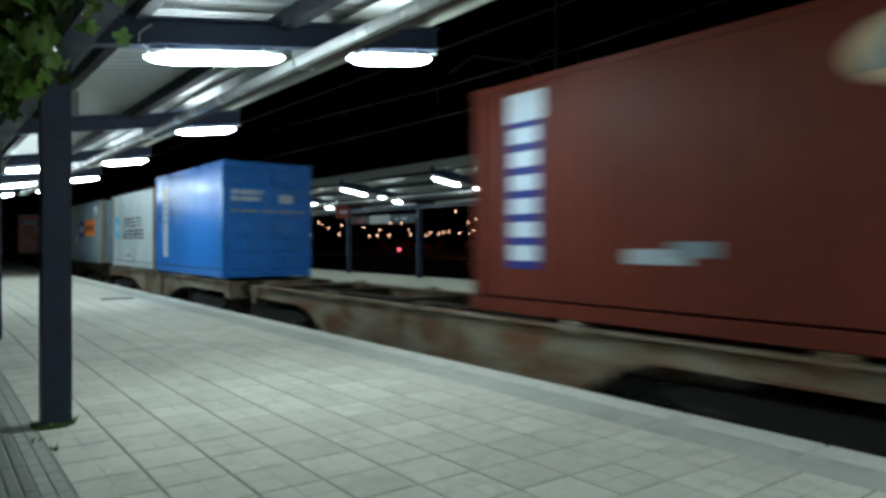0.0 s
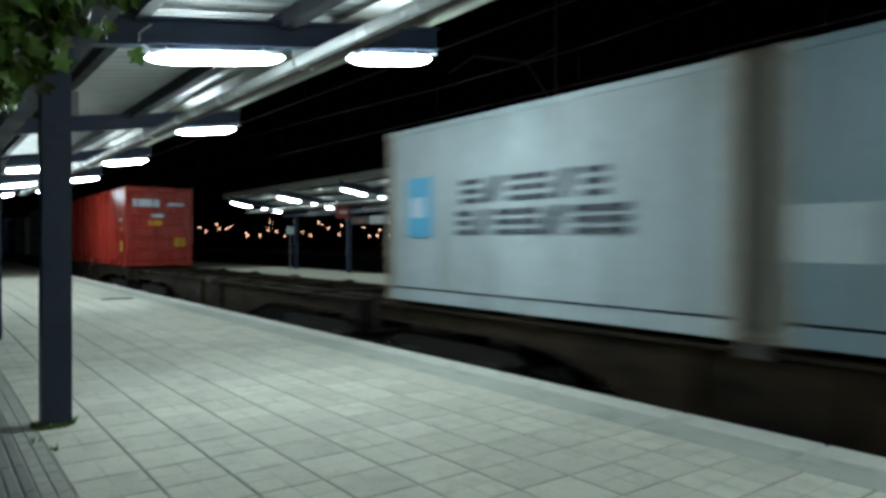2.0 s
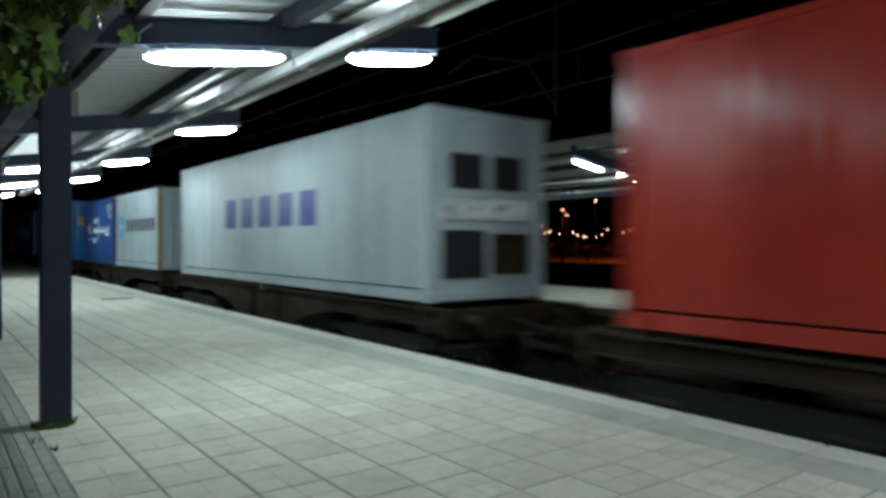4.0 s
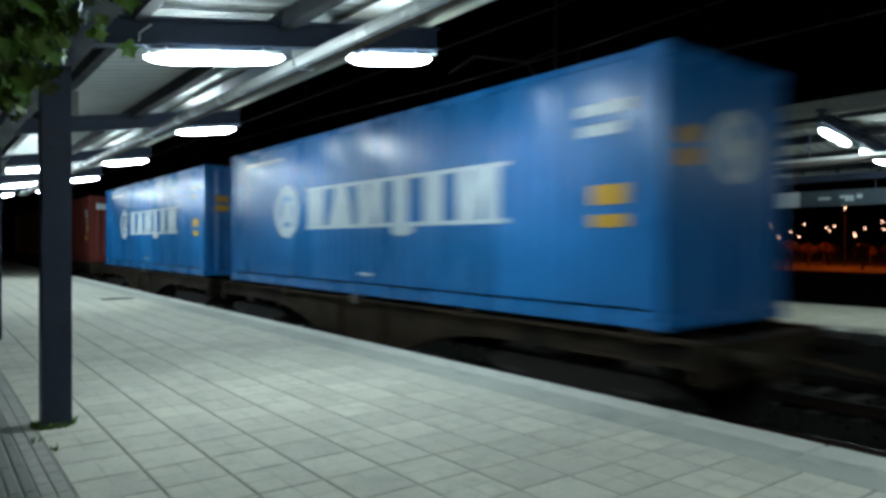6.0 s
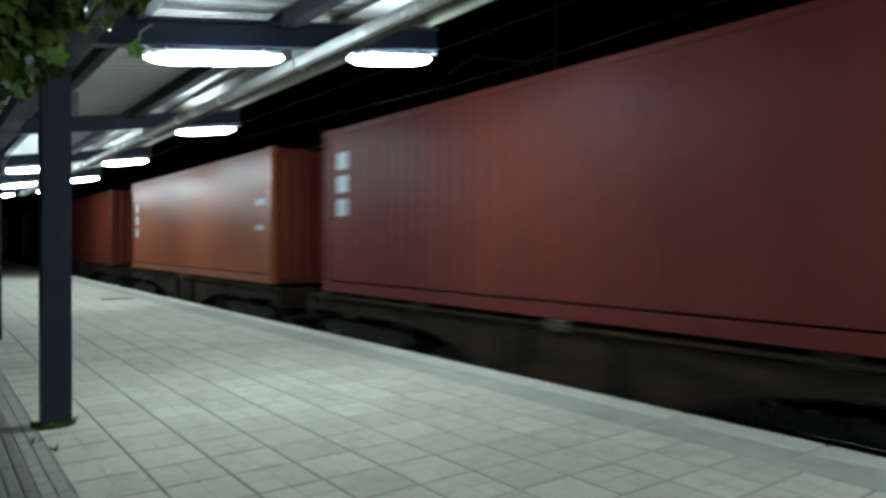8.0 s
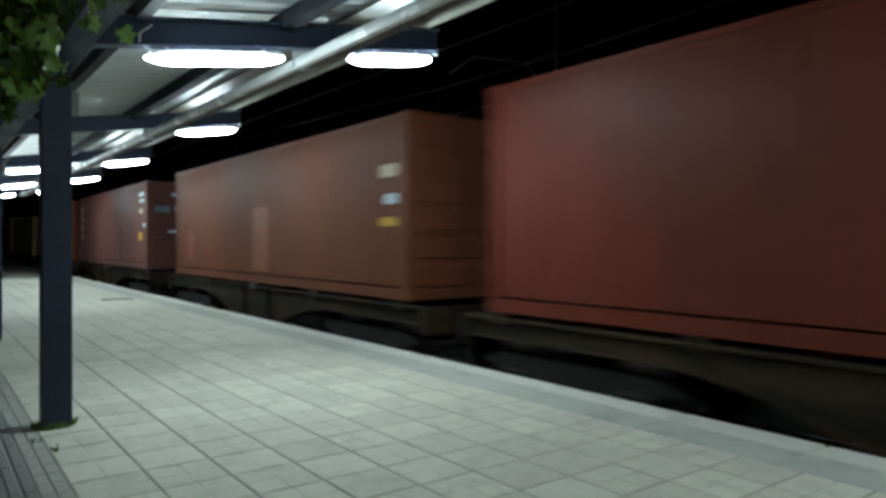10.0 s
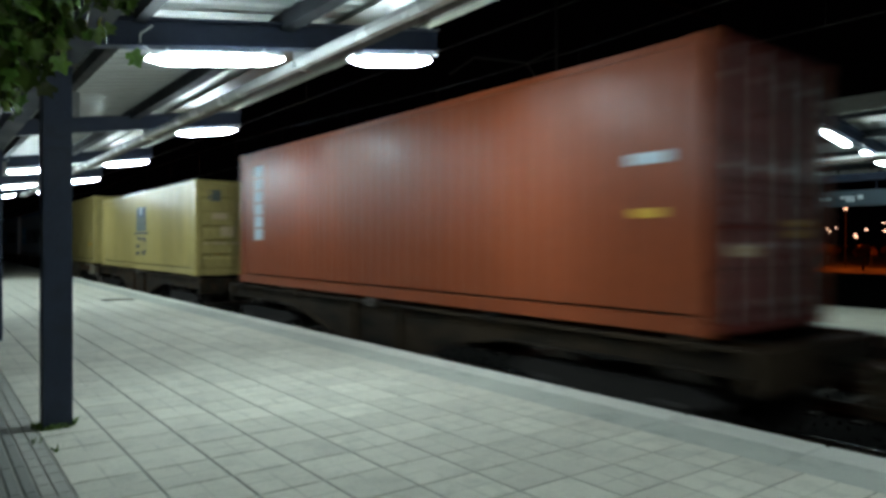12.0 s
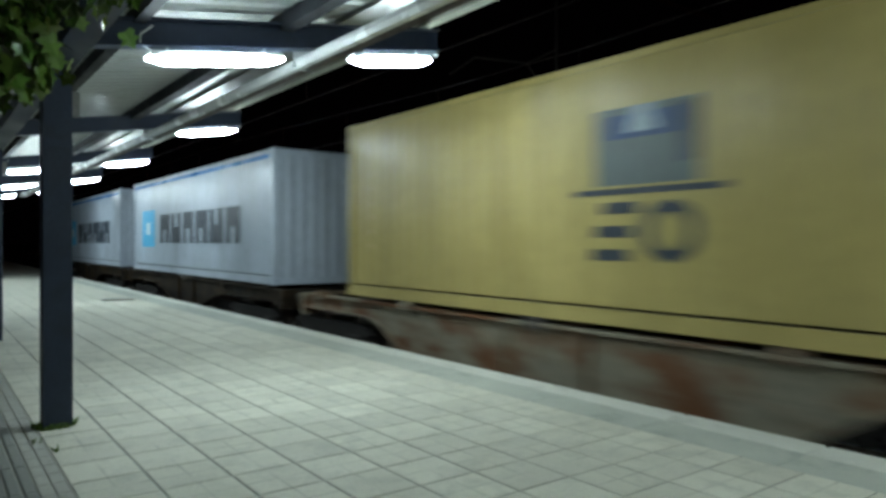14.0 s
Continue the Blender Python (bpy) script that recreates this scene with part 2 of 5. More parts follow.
# ---- ground ----
def ground():
    bm = bmesh.new()
    box(bm, -1500, 900, -500, 1500, -1.75, -1.5)
    tagged(part("ground", bm, EARTH), "dark earth stretching away into the night", "ground", kind="structure")
    bm = bmesh.new()
    box(bm, -330, 60, 62, 210, -1.5, -1.44)
    tagged(part("car_park", bm, ASPHALT), "sodium-lit car park asphalt beyond the station", "car park", kind="structure")
    bm = bmesh.new()
    pts = [(EDGE + 0.18, -1.49), (EDGE + 0.18, -0.93), (TRACK - 1.5, -0.9), (TRACK - 1.2, -0.86), (TRACK2 + 1.2, -0.86), (TRACK2 + 1.4, -0.92), (EDGE2 - 0.18, -0.95), (EDGE2 - 0.18, -1.49)]
    prism(bm, pts, 190, lambda u, v, w: (-150 + w, u, v))
    tagged(part("ballast", bm, BALLAST), "ballast between the platforms, blackened for the wagons' shade", "ballast", kind="stuff")
    rng = random.Random(4)
    verts, faces = [], []
    for i in range(5200):
        x, y = rng.uniform(-34, 3), rng.uniform(EDGE + 0.3, EDGE2 - 0.3)
        r, k = rng.uniform(0.02, 0.045), len(verts)
        a = rng.uniform(0, 6.3)
        for j in range(4):
            verts.append((x + r * math.cos(a + j * 1.57) * rng.uniform(0.7, 1.2), y + r * math.sin(a + j * 1.57), -0.88))
        verts.append((x, y, -0.86 + r * rng.uniform(0.6, 1.2)))
        faces += [(k, k + 1, k + 4), (k + 1, k + 2, k + 4), (k + 2, k + 3, k + 4), (k + 3, k, k + 4)]
    me = bpy.data.meshes.new("ballast_stones")
    me.from_pydata(verts, [], faces)
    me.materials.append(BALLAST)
    tagged(new("ballast_stones", me), "loose dark ballast stones", "ballast", kind="stuff")


def track(y, label):
    t = thing("railway_track", label, "track", pose(0, y, 0), kind="structure", group="tracks between the platforms")
    bm = bmesh.new()
    for i in range(190):
        x = -100 + i * 0.6
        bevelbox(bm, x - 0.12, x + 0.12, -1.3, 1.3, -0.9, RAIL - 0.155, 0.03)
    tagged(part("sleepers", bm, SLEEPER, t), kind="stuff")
    for s in (-1, 1):
        prof = [(-0.07, 0), (0.07, 0), (0.07, 0.015), (0.012, 0.035), (0.012, 0.115), (0.034, 0.125), (0.034, 0.148), (-0.034, 0.148), (-0.034, 0.125), (-0.012, 0.115), (-0.012, 0.035), (-0.07, 0.015)]
        bm = bmesh.new()
        prism(bm, prof, 170, lambda u, v, w: (-140 + w, s * 0.867 + u, RAIL - 0.155 + v))
        r = part("rail", bm, RAILSIDE, t)
        bm = bmesh.new()
        box(bm, -140, 30, s * 0.867 - 0.03, s * 0.867 + 0.03, RAIL - 0.007, RAIL)
        part("running_surface", bm, RAILTOP, r, "polished steel running surface")


# ---- platforms ----
X0, X1 = -120.0, 14.0


def edge_stones(p, name, label, mat, y0, y1, z0, z1, bevel, far_end):
    """A row of 1.2 m stones along a platform edge; those along the middle stretch are pieces of their own."""
    bm = bmesh.new()
    bevelbox(bm, 0.004, 1.196, y0, y1, z0, z1, bevel)
    shape = mesh_of(bm, name, mat)
    rest = bmesh.new()
    x = X0
    while x < far_end:
        if -50 < x < 4:
            o = new(name, shape)
            o.location = (x, 0, 0)
            o.parent = p
        else:
            bevelbox(rest, x + 0.004, x + 1.196, y0, y1, z0, z1, bevel)
        x += 1.2
    tagged(part("far_" + name, rest, mat, p, label), kind="stuff")


def platform_near():
    p = thing("platform", "tiled station platform with pale concrete coping", "platform", kind="structure")
    bm = bmesh.new()
    box(bm, X0, X1, -4.0, EDGE - 0.1, -1.5, -0.022)
    part("core", bm, WALL, p)
    bm = bmesh.new()
    box(bm, X0, X1, -4.0, TY + 7 * TILE, -0.022, -0.009)
    part("joint_bed", bm, JOINT, p)
    edge_stones(p, "band_slab", "darker grey concrete warning band", BAND, TY + 7 * TILE + 0.004, 5.09, -0.022, -0.004, 0.006, X1)
    edge_stones(p, "coping_stone", "pale concrete coping stones", COPING, 5.095, EDGE, -0.2, 0.0, 0.02, X1)
    return p


def platform_far():
    p = thing("platform", "pale platform across the tracks", "platform", kind="structure")
    bm = bmesh.new()
    box(bm, X0, 40, EDGE2 + 0.1, 18.1, -1.5, -0.014)
    part("core", bm, WALL, p)
    edge_stones(p, "coping_stone", "pale concrete coping stones", COPING, EDGE2, EDGE2 + 0.34, -0.2, 0.0, 0.02, 40)
    edge_stones(p, "band_slab", "grey concrete warning band", BAND, EDGE2 + 0.345, EDGE2 + 0.76, -0.014, -0.004, 0.004, 40)
    bm = bmesh.new()
    x = -60.0
    while x < 10:
        for j in range(5):
            y = EDGE2 + 0.765 + j * 0.9
            box(bm, x + 0.005, x + 0.895, y + 0.005, y + 0.895, -0.014, 0.0)
        x += 0.9
    tagged(part("paving_slabs", bm, PAVER, p), kind="stuff")
    # low wall whose black colour makes the unlit band below the car park
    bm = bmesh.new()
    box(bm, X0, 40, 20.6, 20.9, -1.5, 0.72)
    tagged(part("wall_back", bm, UNLIT_BLACK), "low near-black wall in place of the unlit dark behind the far platform", "wall", kind="structure")
    # unseen wall added behind the eye
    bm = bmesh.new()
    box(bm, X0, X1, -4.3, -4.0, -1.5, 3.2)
    tagged(part("wall_station", bm, UNLIT_BLACK), "dark station wall behind the platform", "wall", kind="structure")


# ---- canopies ----
FRONT = 3.66         # front edge of the roof sheet; the beams reach past it


def beam_z(y):
    return 3.115 + 0.155 * y


def canopy(m, xs, with_post, x0, x1, name_label, pipe_at=(), duct_drop=0.0, fascia_drop=0.1, trunking_at=()):
    c = thing("platform_canopy", name_label, "canopy", m, kind="structure")
    for x, ok in zip(xs, with_post):
        if ok:
            bm = bmesh.new()
            bevelbox(bm, x - 0.118, x + 0.092, -0.122, 0.088, -0.055, 3.12, 0.012)
            po = part("post", bm, STEEL_BLUE, c)
            bm = bmesh.new()
            box(bm, x - 0.12, x + 0.094, -0.124, 0.09, 2.28, 2.34)
            part("collar", bm, STEEL_BLUE, po)
            bm = bmesh.new()
            bevelbox(bm, x - 0.04, x + 0.04, 0.088, 0.15, 2.55, 2.75, 0.005)
            part("switch_box", bm, POLE, po, "small grey switch box")
            if x in trunking_at:
                bm = bmesh.new()
                bevelbox(bm, x + 0.094, x + 0.26, -0.06, 0.07, -0.05, 2.92, 0.012)
                part("cable_trunking", bm, STEEL_BLUE, po, "blue grey cable trunking")
        bm = bmesh.new()
        for zz, dz, hw in ((0, 0.02, 0.075), (0.02, 0.21, 0.012), (0.23, 0.02, 0.075)):
            pts = [(-0.75, beam_z(-0.75) + zz), (3.85, beam_z(3.85) + zz), (3.85, beam_z(3.85) + zz + dz), (-0.75, beam_z(-0.75) + zz + dz)]
            prism(bm, pts, 2 * hw, lambda u, v, w: (x - hw + w, u, v))
        part("beam", bm, STEEL_BLUE, c)
    for y, hw, dz in ((-0.55, 0.05, 0.12), (0.62, 0.05, 0.13), (2.0, 0.07, 0.16), (3.2, 0.04, 0.12)):
        bm = bmesh.new()
        z = beam_z(y) + 0.25
        box(bm, x0, x1, y - hw, y + hw, z - dz + 0.09, z + 0.095)
        part("purlin", bm, PURLIN, c)
    bm = bmesh.new()
    box(bm, x0, x1, -0.1, 0.1, 2.93, beam_z(-0.1) - 0.004)
    part("main_girder", bm, STEEL_BLUE, c)
    # corrugated sheet, ribs running down the slope
    bm = bmesh.new()
    ribs, x = [], x0
    while x < x1:
        ribs += [(x, 0), (x + 0.12, 0), (x + 0.15, 0.035), (x + 0.22, 0.035)]
        x += 0.25
    ya, yb = -1.0, FRONT
    lo = [bm.verts.new((rx, ya, beam_z(ya) + 0.35 + rz)) for rx, rz in ribs]
    hi = [bm.verts.new((rx, yb, beam_z(yb) + 0.35 + rz)) for rx, rz in ribs]
    lo2 = [bm.verts.new((rx, ya, beam_z(ya) + 0.38 + rz)) for rx, rz in ribs]
    hi2 = [bm.verts.new((rx, yb, beam_z(yb) + 0.38 + rz)) for rx, rz in ribs]
    for i in range(len(ribs) - 1):
        bm.faces.new((lo[i], hi[i], hi[i + 1], lo[i + 1]))
        bm.faces.new((lo2[i], lo2[i + 1], hi2[i + 1], hi2[i]))
        bm.faces.new((hi[i], hi2[i], hi2[i + 1], hi[i + 1]))
        bm.faces.new((lo[i], lo[i + 1], lo2[i + 1], lo2[i]))
    part("roof_sheet", bm, SHEET, c, "pale corrugated roof sheet")
    # edge profiles
    z = beam_z(FRONT) + 0.35
    bm = bmesh.new()
    prism(bm, [(FRONT + 0.005, z - fascia_drop), (FRONT + 0.03, z - fascia_drop), (FRONT + 0.035, z - fascia_drop + 0.05), (FRONT + 0.03, z + 0.12), (FRONT + 0.005, z + 0.12)], x1 - x0, lambda u, v, w: (x0 + w, u, v))
    part("front_fascia", bm, FASCIA, c, "weathered olive grey fascia")
    # boards closing the underside along the front edge, darkened for the shade there
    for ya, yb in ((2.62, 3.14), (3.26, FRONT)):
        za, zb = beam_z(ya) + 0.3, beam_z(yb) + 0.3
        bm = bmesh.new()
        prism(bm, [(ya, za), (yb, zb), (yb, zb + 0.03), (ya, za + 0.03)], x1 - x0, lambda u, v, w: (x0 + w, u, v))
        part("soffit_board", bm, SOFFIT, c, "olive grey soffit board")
    z = beam_z(-1.0) + 0.35
    bm = bmesh.new()
    prism(bm, [(-1.02, z + 0.02), (-1.02, z - 0.14), (-1.2, z - 0.14), (-1.2, z + 0.04), (-1.19, z + 0.04), (-1.19, z - 0.13), (-1.03, z - 0.13), (-1.03, z + 0.02)], x1 - x0, lambda u, v, w: (x0 + w, u, v))
    part("back_gutter", bm, GALV, c, "galvanised rain gutter")
    # long white duct and dull conduit between the two rows of lamps
    yc = 2.28
    z = beam_z(yc) - duct_drop
    rise = 0.045 if not duct_drop else -0.02
    bm = bmesh.new()
    prism(bm, [(yc - 0.055, z - 0.09), (yc - 0.03, z - 0.135), (yc + 0.03, z - 0.135), (yc + 0.055, z - 0.09), (yc + 0.055, z - rise), (yc - 0.055, z - rise)], x1 - x0, lambda u, v, w: (x0 + w, u, v))
    part("cable_duct", bm, DUCT, c, "white enamelled cable duct")
    bm = bmesh.new()
    rod(bm, (x0, yc + 0.125, z - 0.09), (x1, yc + 0.125, z - 0.09), 0.045, 12)
    part("conduit", bm, LOCK, c, "dull metal conduit", smooth=True)
    for x in xs if not duct_drop else ():
        bm = bmesh.new()
        box(bm, x - 0.32, x - 0.28, yc - 0.064, yc + 0.175, z - 0.139, beam_z(yc) + 0.12)
        part("conduit_clip", bm, GALV, c)
    for x in xs if duct_drop else ():
        bm = bmesh.new()
        box(bm, x + 0.9, x + 0.92, yc - 0.02, yc + 0.02, z - 0.05, beam_z(yc) + 0.3)
        part("duct_hanger", bm, STEEL_BLUE, c)
    for x in pipe_at:
        bm = bmesh.new()
        rod(bm, (x + 0.25, 0.55, 3.2), (x, 0.16, 2.86), 0.05, 10)
        rod(bm, (x, 0.16, 2.9), (x, 0.16, -0.05), 0.05, 10)
        part("drain_pipe", bm, HOUSING, c, "white rainwater downpipe", smooth=True)
    return c


def lamp(m, label, group, lit, half=0.64, corded=True):
    """A tube lamp with a long glowing trough, hung across the canopy below a beam; y runs along it."""
    t = thing("canopy_lamp", label, "lamp", m, group)
    bm = bmesh.new()
    box(bm, -0.06, 0.06, 0.04 - half, half - 0.04, 0.03, 0.07)
    part("housing", bm, HOUSING, t)
    bm = bmesh.new()
    n = 10
    rings = []
    for yy, k in ((-half, 0.2), (0.05 - half, 0.55), (0.14 - half, 0.85), (0.24 - half, 1), (half - 0.24, 1), (half - 0.14, 0.85), (half - 0.05, 0.55), (half, 0.2)):
        rings.append([bm.verts.new((0.085 * k * math.cos(math.pi * i / n), yy, 0.028 - 0.075 * k * math.sin(math.pi * i / n))) for i in range(n + 1)])
    for a, b in zip(rings, rings[1:]):
        for i in range(n):
            bm.faces.new((a[i], b[i], b[i + 1], a[i + 1]))
        bm.faces.new((a[0], a[n], b[n], b[0]))
    bm.faces.new(rings[0])
    bm.faces.new(rings[-1][::-1])
    part("diffuser", bm, lit, t, "glowing white diffuser", smooth=True)
    loop = [(0.03, 0.08 - half, 0.06), (0.05, -0.04 - half, 0.13), (0.04, -0.02 - half, 0.22), (0.02, 0.1 - half, 0.3)]
    if corded:
        bm = bmesh.new()
        for p, q in zip(loop, loop[1:]):
            rod(bm, p, q, 0.007, 5)
        part("cable", bm, HOUSING, t, "thin white supply cable")
    for yy in (0.2 - half, half - 0.2):
        bm = bmesh.new()
        rod(bm, (0, yy, 0.06), (0, yy, 0.16), 0.008, 6)
        part("hanger", bm, GALV, t)
    return t


def canopies():
    xs = [0.9] + [-6.45 - BAY * k for k in range(0, 5)]
    posts = [x < -1 for x in xs]
    canopy(pose(0, POST_Y, 0), xs, posts, xs[-1] - 1.2, xs[0] + 1.2, "steel platform canopy with a pale corrugated roof")
    xs2 = [-12.25 + BAY * k for k in range(-4, 4)]
    loc = [-x for x in xs2]
    canopy(pose(0, POST2_Y, 0.05, 0, 0, 180), loc, [True] * len(loc), min(loc) - 1.5, max(loc) + 1.5, "steel canopy across the tracks with a pale roof", pipe_at=[18.66], duct_drop=0.25, fascia_drop=0.17, trunking_at=[12.25])
    slope = math.degrees(math.atan(0.155))
    # a lamp is missing on the inner row at the second post
    for yc, half, dark, lit in ((1.33, 0.66, (-6.45 - BAY,), TUBE_LIGHT), (3.24, 0.54, (), TUBE_OUTER)):
        first = None
        for x in xs:
            if x in dark:
                continue
            place = pose(x, POST_Y + yc, beam_z(yc) - 0.115, slope, 0, 0)
            if first is None:
                first = lamp(place, "lit white tube lamp hung below a canopy beam", "canopy lamps", lit, half)
            else:
                copy_thing(first, place)
    first = None
    for x in xs2:
        for yc in (1.45, 3.2):
            place = pose(x, POST2_Y - yc, beam_z(yc) - 0.115 + (0.055 if yc < 2 else 0.03), -slope, 0, 0)
            if first is None:
                first = lamp(place, "lit tube lamp under the canopy across the tracks", "far canopy lamps", FAR_TUBE, 0.6, False)
            else:
                copy_thing(first, place)


def loudspeaker(x, y, z):
    t = thing("loudspeaker", "small grey horn loudspeaker under the canopy roof", "loudspeaker", pose(x, y, z))
    bm = bmesh.new()
    rod(bm, (-0.22, 0, 0), (-0.02, 0, 0), 0.14, 14, 0.06)
    part("horn", bm, POLE, t, smooth=True)
    bm = bmesh.new()
    rod(bm, (-0.02, 0, 0), (0.16, 0, 0), 0.075, 12)
    part("driver", bm, BOGIE, t, "dark driver housing")
    bm = bmesh.new()
    rod(bm, (0, 0, 0.05), (0, 0, 0.34), 0.015, 6)
    part("bracket", bm, STEEL_BLUE, t)


def end_sensor(x):
    """A small round fitting hung at the free end of a canopy beam."""
    t = thing("hanging_fitting", "small round fitting hung from a beam end", "fitting", pose(x, POST_Y + 3.83, beam_z(3.83)), "beam end fittings")
    bm = bmesh.new()
    rod(bm, (0, 0, 0.0), (0, 0, -0.03), 0.012, 6)
    part("stem", bm, STEEL_BLUE, t)
    bm = bmesh.new()
    rod(bm, (0, 0, -0.03), (0, 0, -0.042), 0.035, 12)
    part("disc", bm, HOUSING, t)


def hanging_sign(x, y):
    t = thing("hanging_sign", "small red and white sign hung under the canopy", "sign", pose(x, y, 0))
    bm = bmesh.new()
    bevelbox(bm, -0.03, 0.03, -0.32, 0.32, 2.62, 3.2, 0.01)
    part("board", bm, MARK_RED_SIGN, t)
    bm = bmesh.new()
    box(bm, 0.031, 0.036, -0.2, 0.2, 2.85, 2.97)
    part("lettering_bar", bm, SIGN_WHITE, t, "white bar of small lettering")
    for q in (-0.25, 0.25):
        bm = bmesh.new()
        rod(bm, (0, q, 3.19), (0, q, 3.55), 0.01, 6)
        part("hanger", bm, STEEL_BLUE, t)


def post_sign(x, y):
    t = thing("post_sign", "small white notice board on a thin post", "sign", pose(x, y, 0))
    bm = bmesh.new()
    rod(bm, (0, 0, 0), (0, 0, 2.2), 0.03, 8)
    part("post", bm, POLE, t)
    bm = bmesh.new()
    bevelbox(bm, 0.031, 0.05, -0.2, 0.2, 1.95, 2.35, 0.005)
    part("board", bm, SIGN_WHITE, t, "plain white board")


def sign_band(x0, x1, y, z0, z1):
    t = thing("platform_sign", "long station sign band in red, white and slate panels", "sign", pose(0, y, 0), "signs between posts")
    n = x1 - x0
    for a, b, m, nm in ((0.0, 0.33, SIGN_RED, "red_panel"), (0.336, 0.65, SIGN_WHITE, "white_panel"), (0.656, 1.0, SIGN_GREY, "slate_panel")):
        bm = bmesh.new()
        bevelbox(bm, x0 + a * n, x0 + b * n, -0.04, 0.04, z0, z1, 0.01)
        part(nm, bm, m, t)
    for a, w, h, dz, m in ((0.14, 0.42, 0.06, 0.13, MARK_RED_SIGN), (0.73, 0.28, 0.07, 0.14, SIGN_WHITE), (0.815, 0.3, 0.06, 0.17, SIGN_WHITE), (0.835, 0.2, 0.06, 0.1, SIGN_WHITE), (0.88, 0.12, 0.1, 0.15, SIGN_WHITE)):
        bm = bmesh.new()
        box(bm, x0 + a * n, x0 + a * n + w, -0.046, -0.041, z0 + dz, z0 + dz + h)
        part("lettering_bar", bm, m, t, "pale bar of small lettering")
    for x in (x0 + 0.3, x1 - 0.3):
        bm = bmesh.new()
        rod(bm, (x, 0, z1 - 0.02), (x, 0, 3.1), 0.015, 6)
        part("hanger", bm, STEEL_BLUE, t)


# ---- train ----
def sill_profile(d0, d1, hl):
    """Lower outline of a wagon's side sill: shallow over the bogies, deep at mid length."""
    low = []
    for i in range(33):
        x = -hl + 2 * hl * i / 32
        k = min(max((abs(x) - d0) / (d1 - d0), 0), 1)
        k = 1 - (1 - k) ** 1.8
        low.append((x, -0.4 + k * 0.68))
    return low


def wheelset(parent, x):
    bm = bmesh.new()
    rod(bm, (0, -0.9, 0), (0, 0.9, 0), 0.08, 10)
    for s in (-1, 1):
        rod(bm, (0, s * 0.80, 0), (0, s * 0.93, 0), 0.46, 20)
        rod(bm, (0, s * 0.77, 0), (0, s * 0.80, 0), 0.49, 20)
        for j in range(3):
            a = j * 2.1
            box(bm, -0.03, 0.03, s * 0.90 if s > 0 else -0.945, 0.945 if s > 0 else -0.90, 0.12, 0.34, pose(0, 0, 0, 0, math.degrees(a), 0))
    w = part("wheelset", bm, WHEEL, parent, "worn steel wheelset")
    w.location = (x, 0, 0)
    return w


WAGONS, LOADS, FRONT_WHEELS, REAR_WHEELS = [], [], [], []


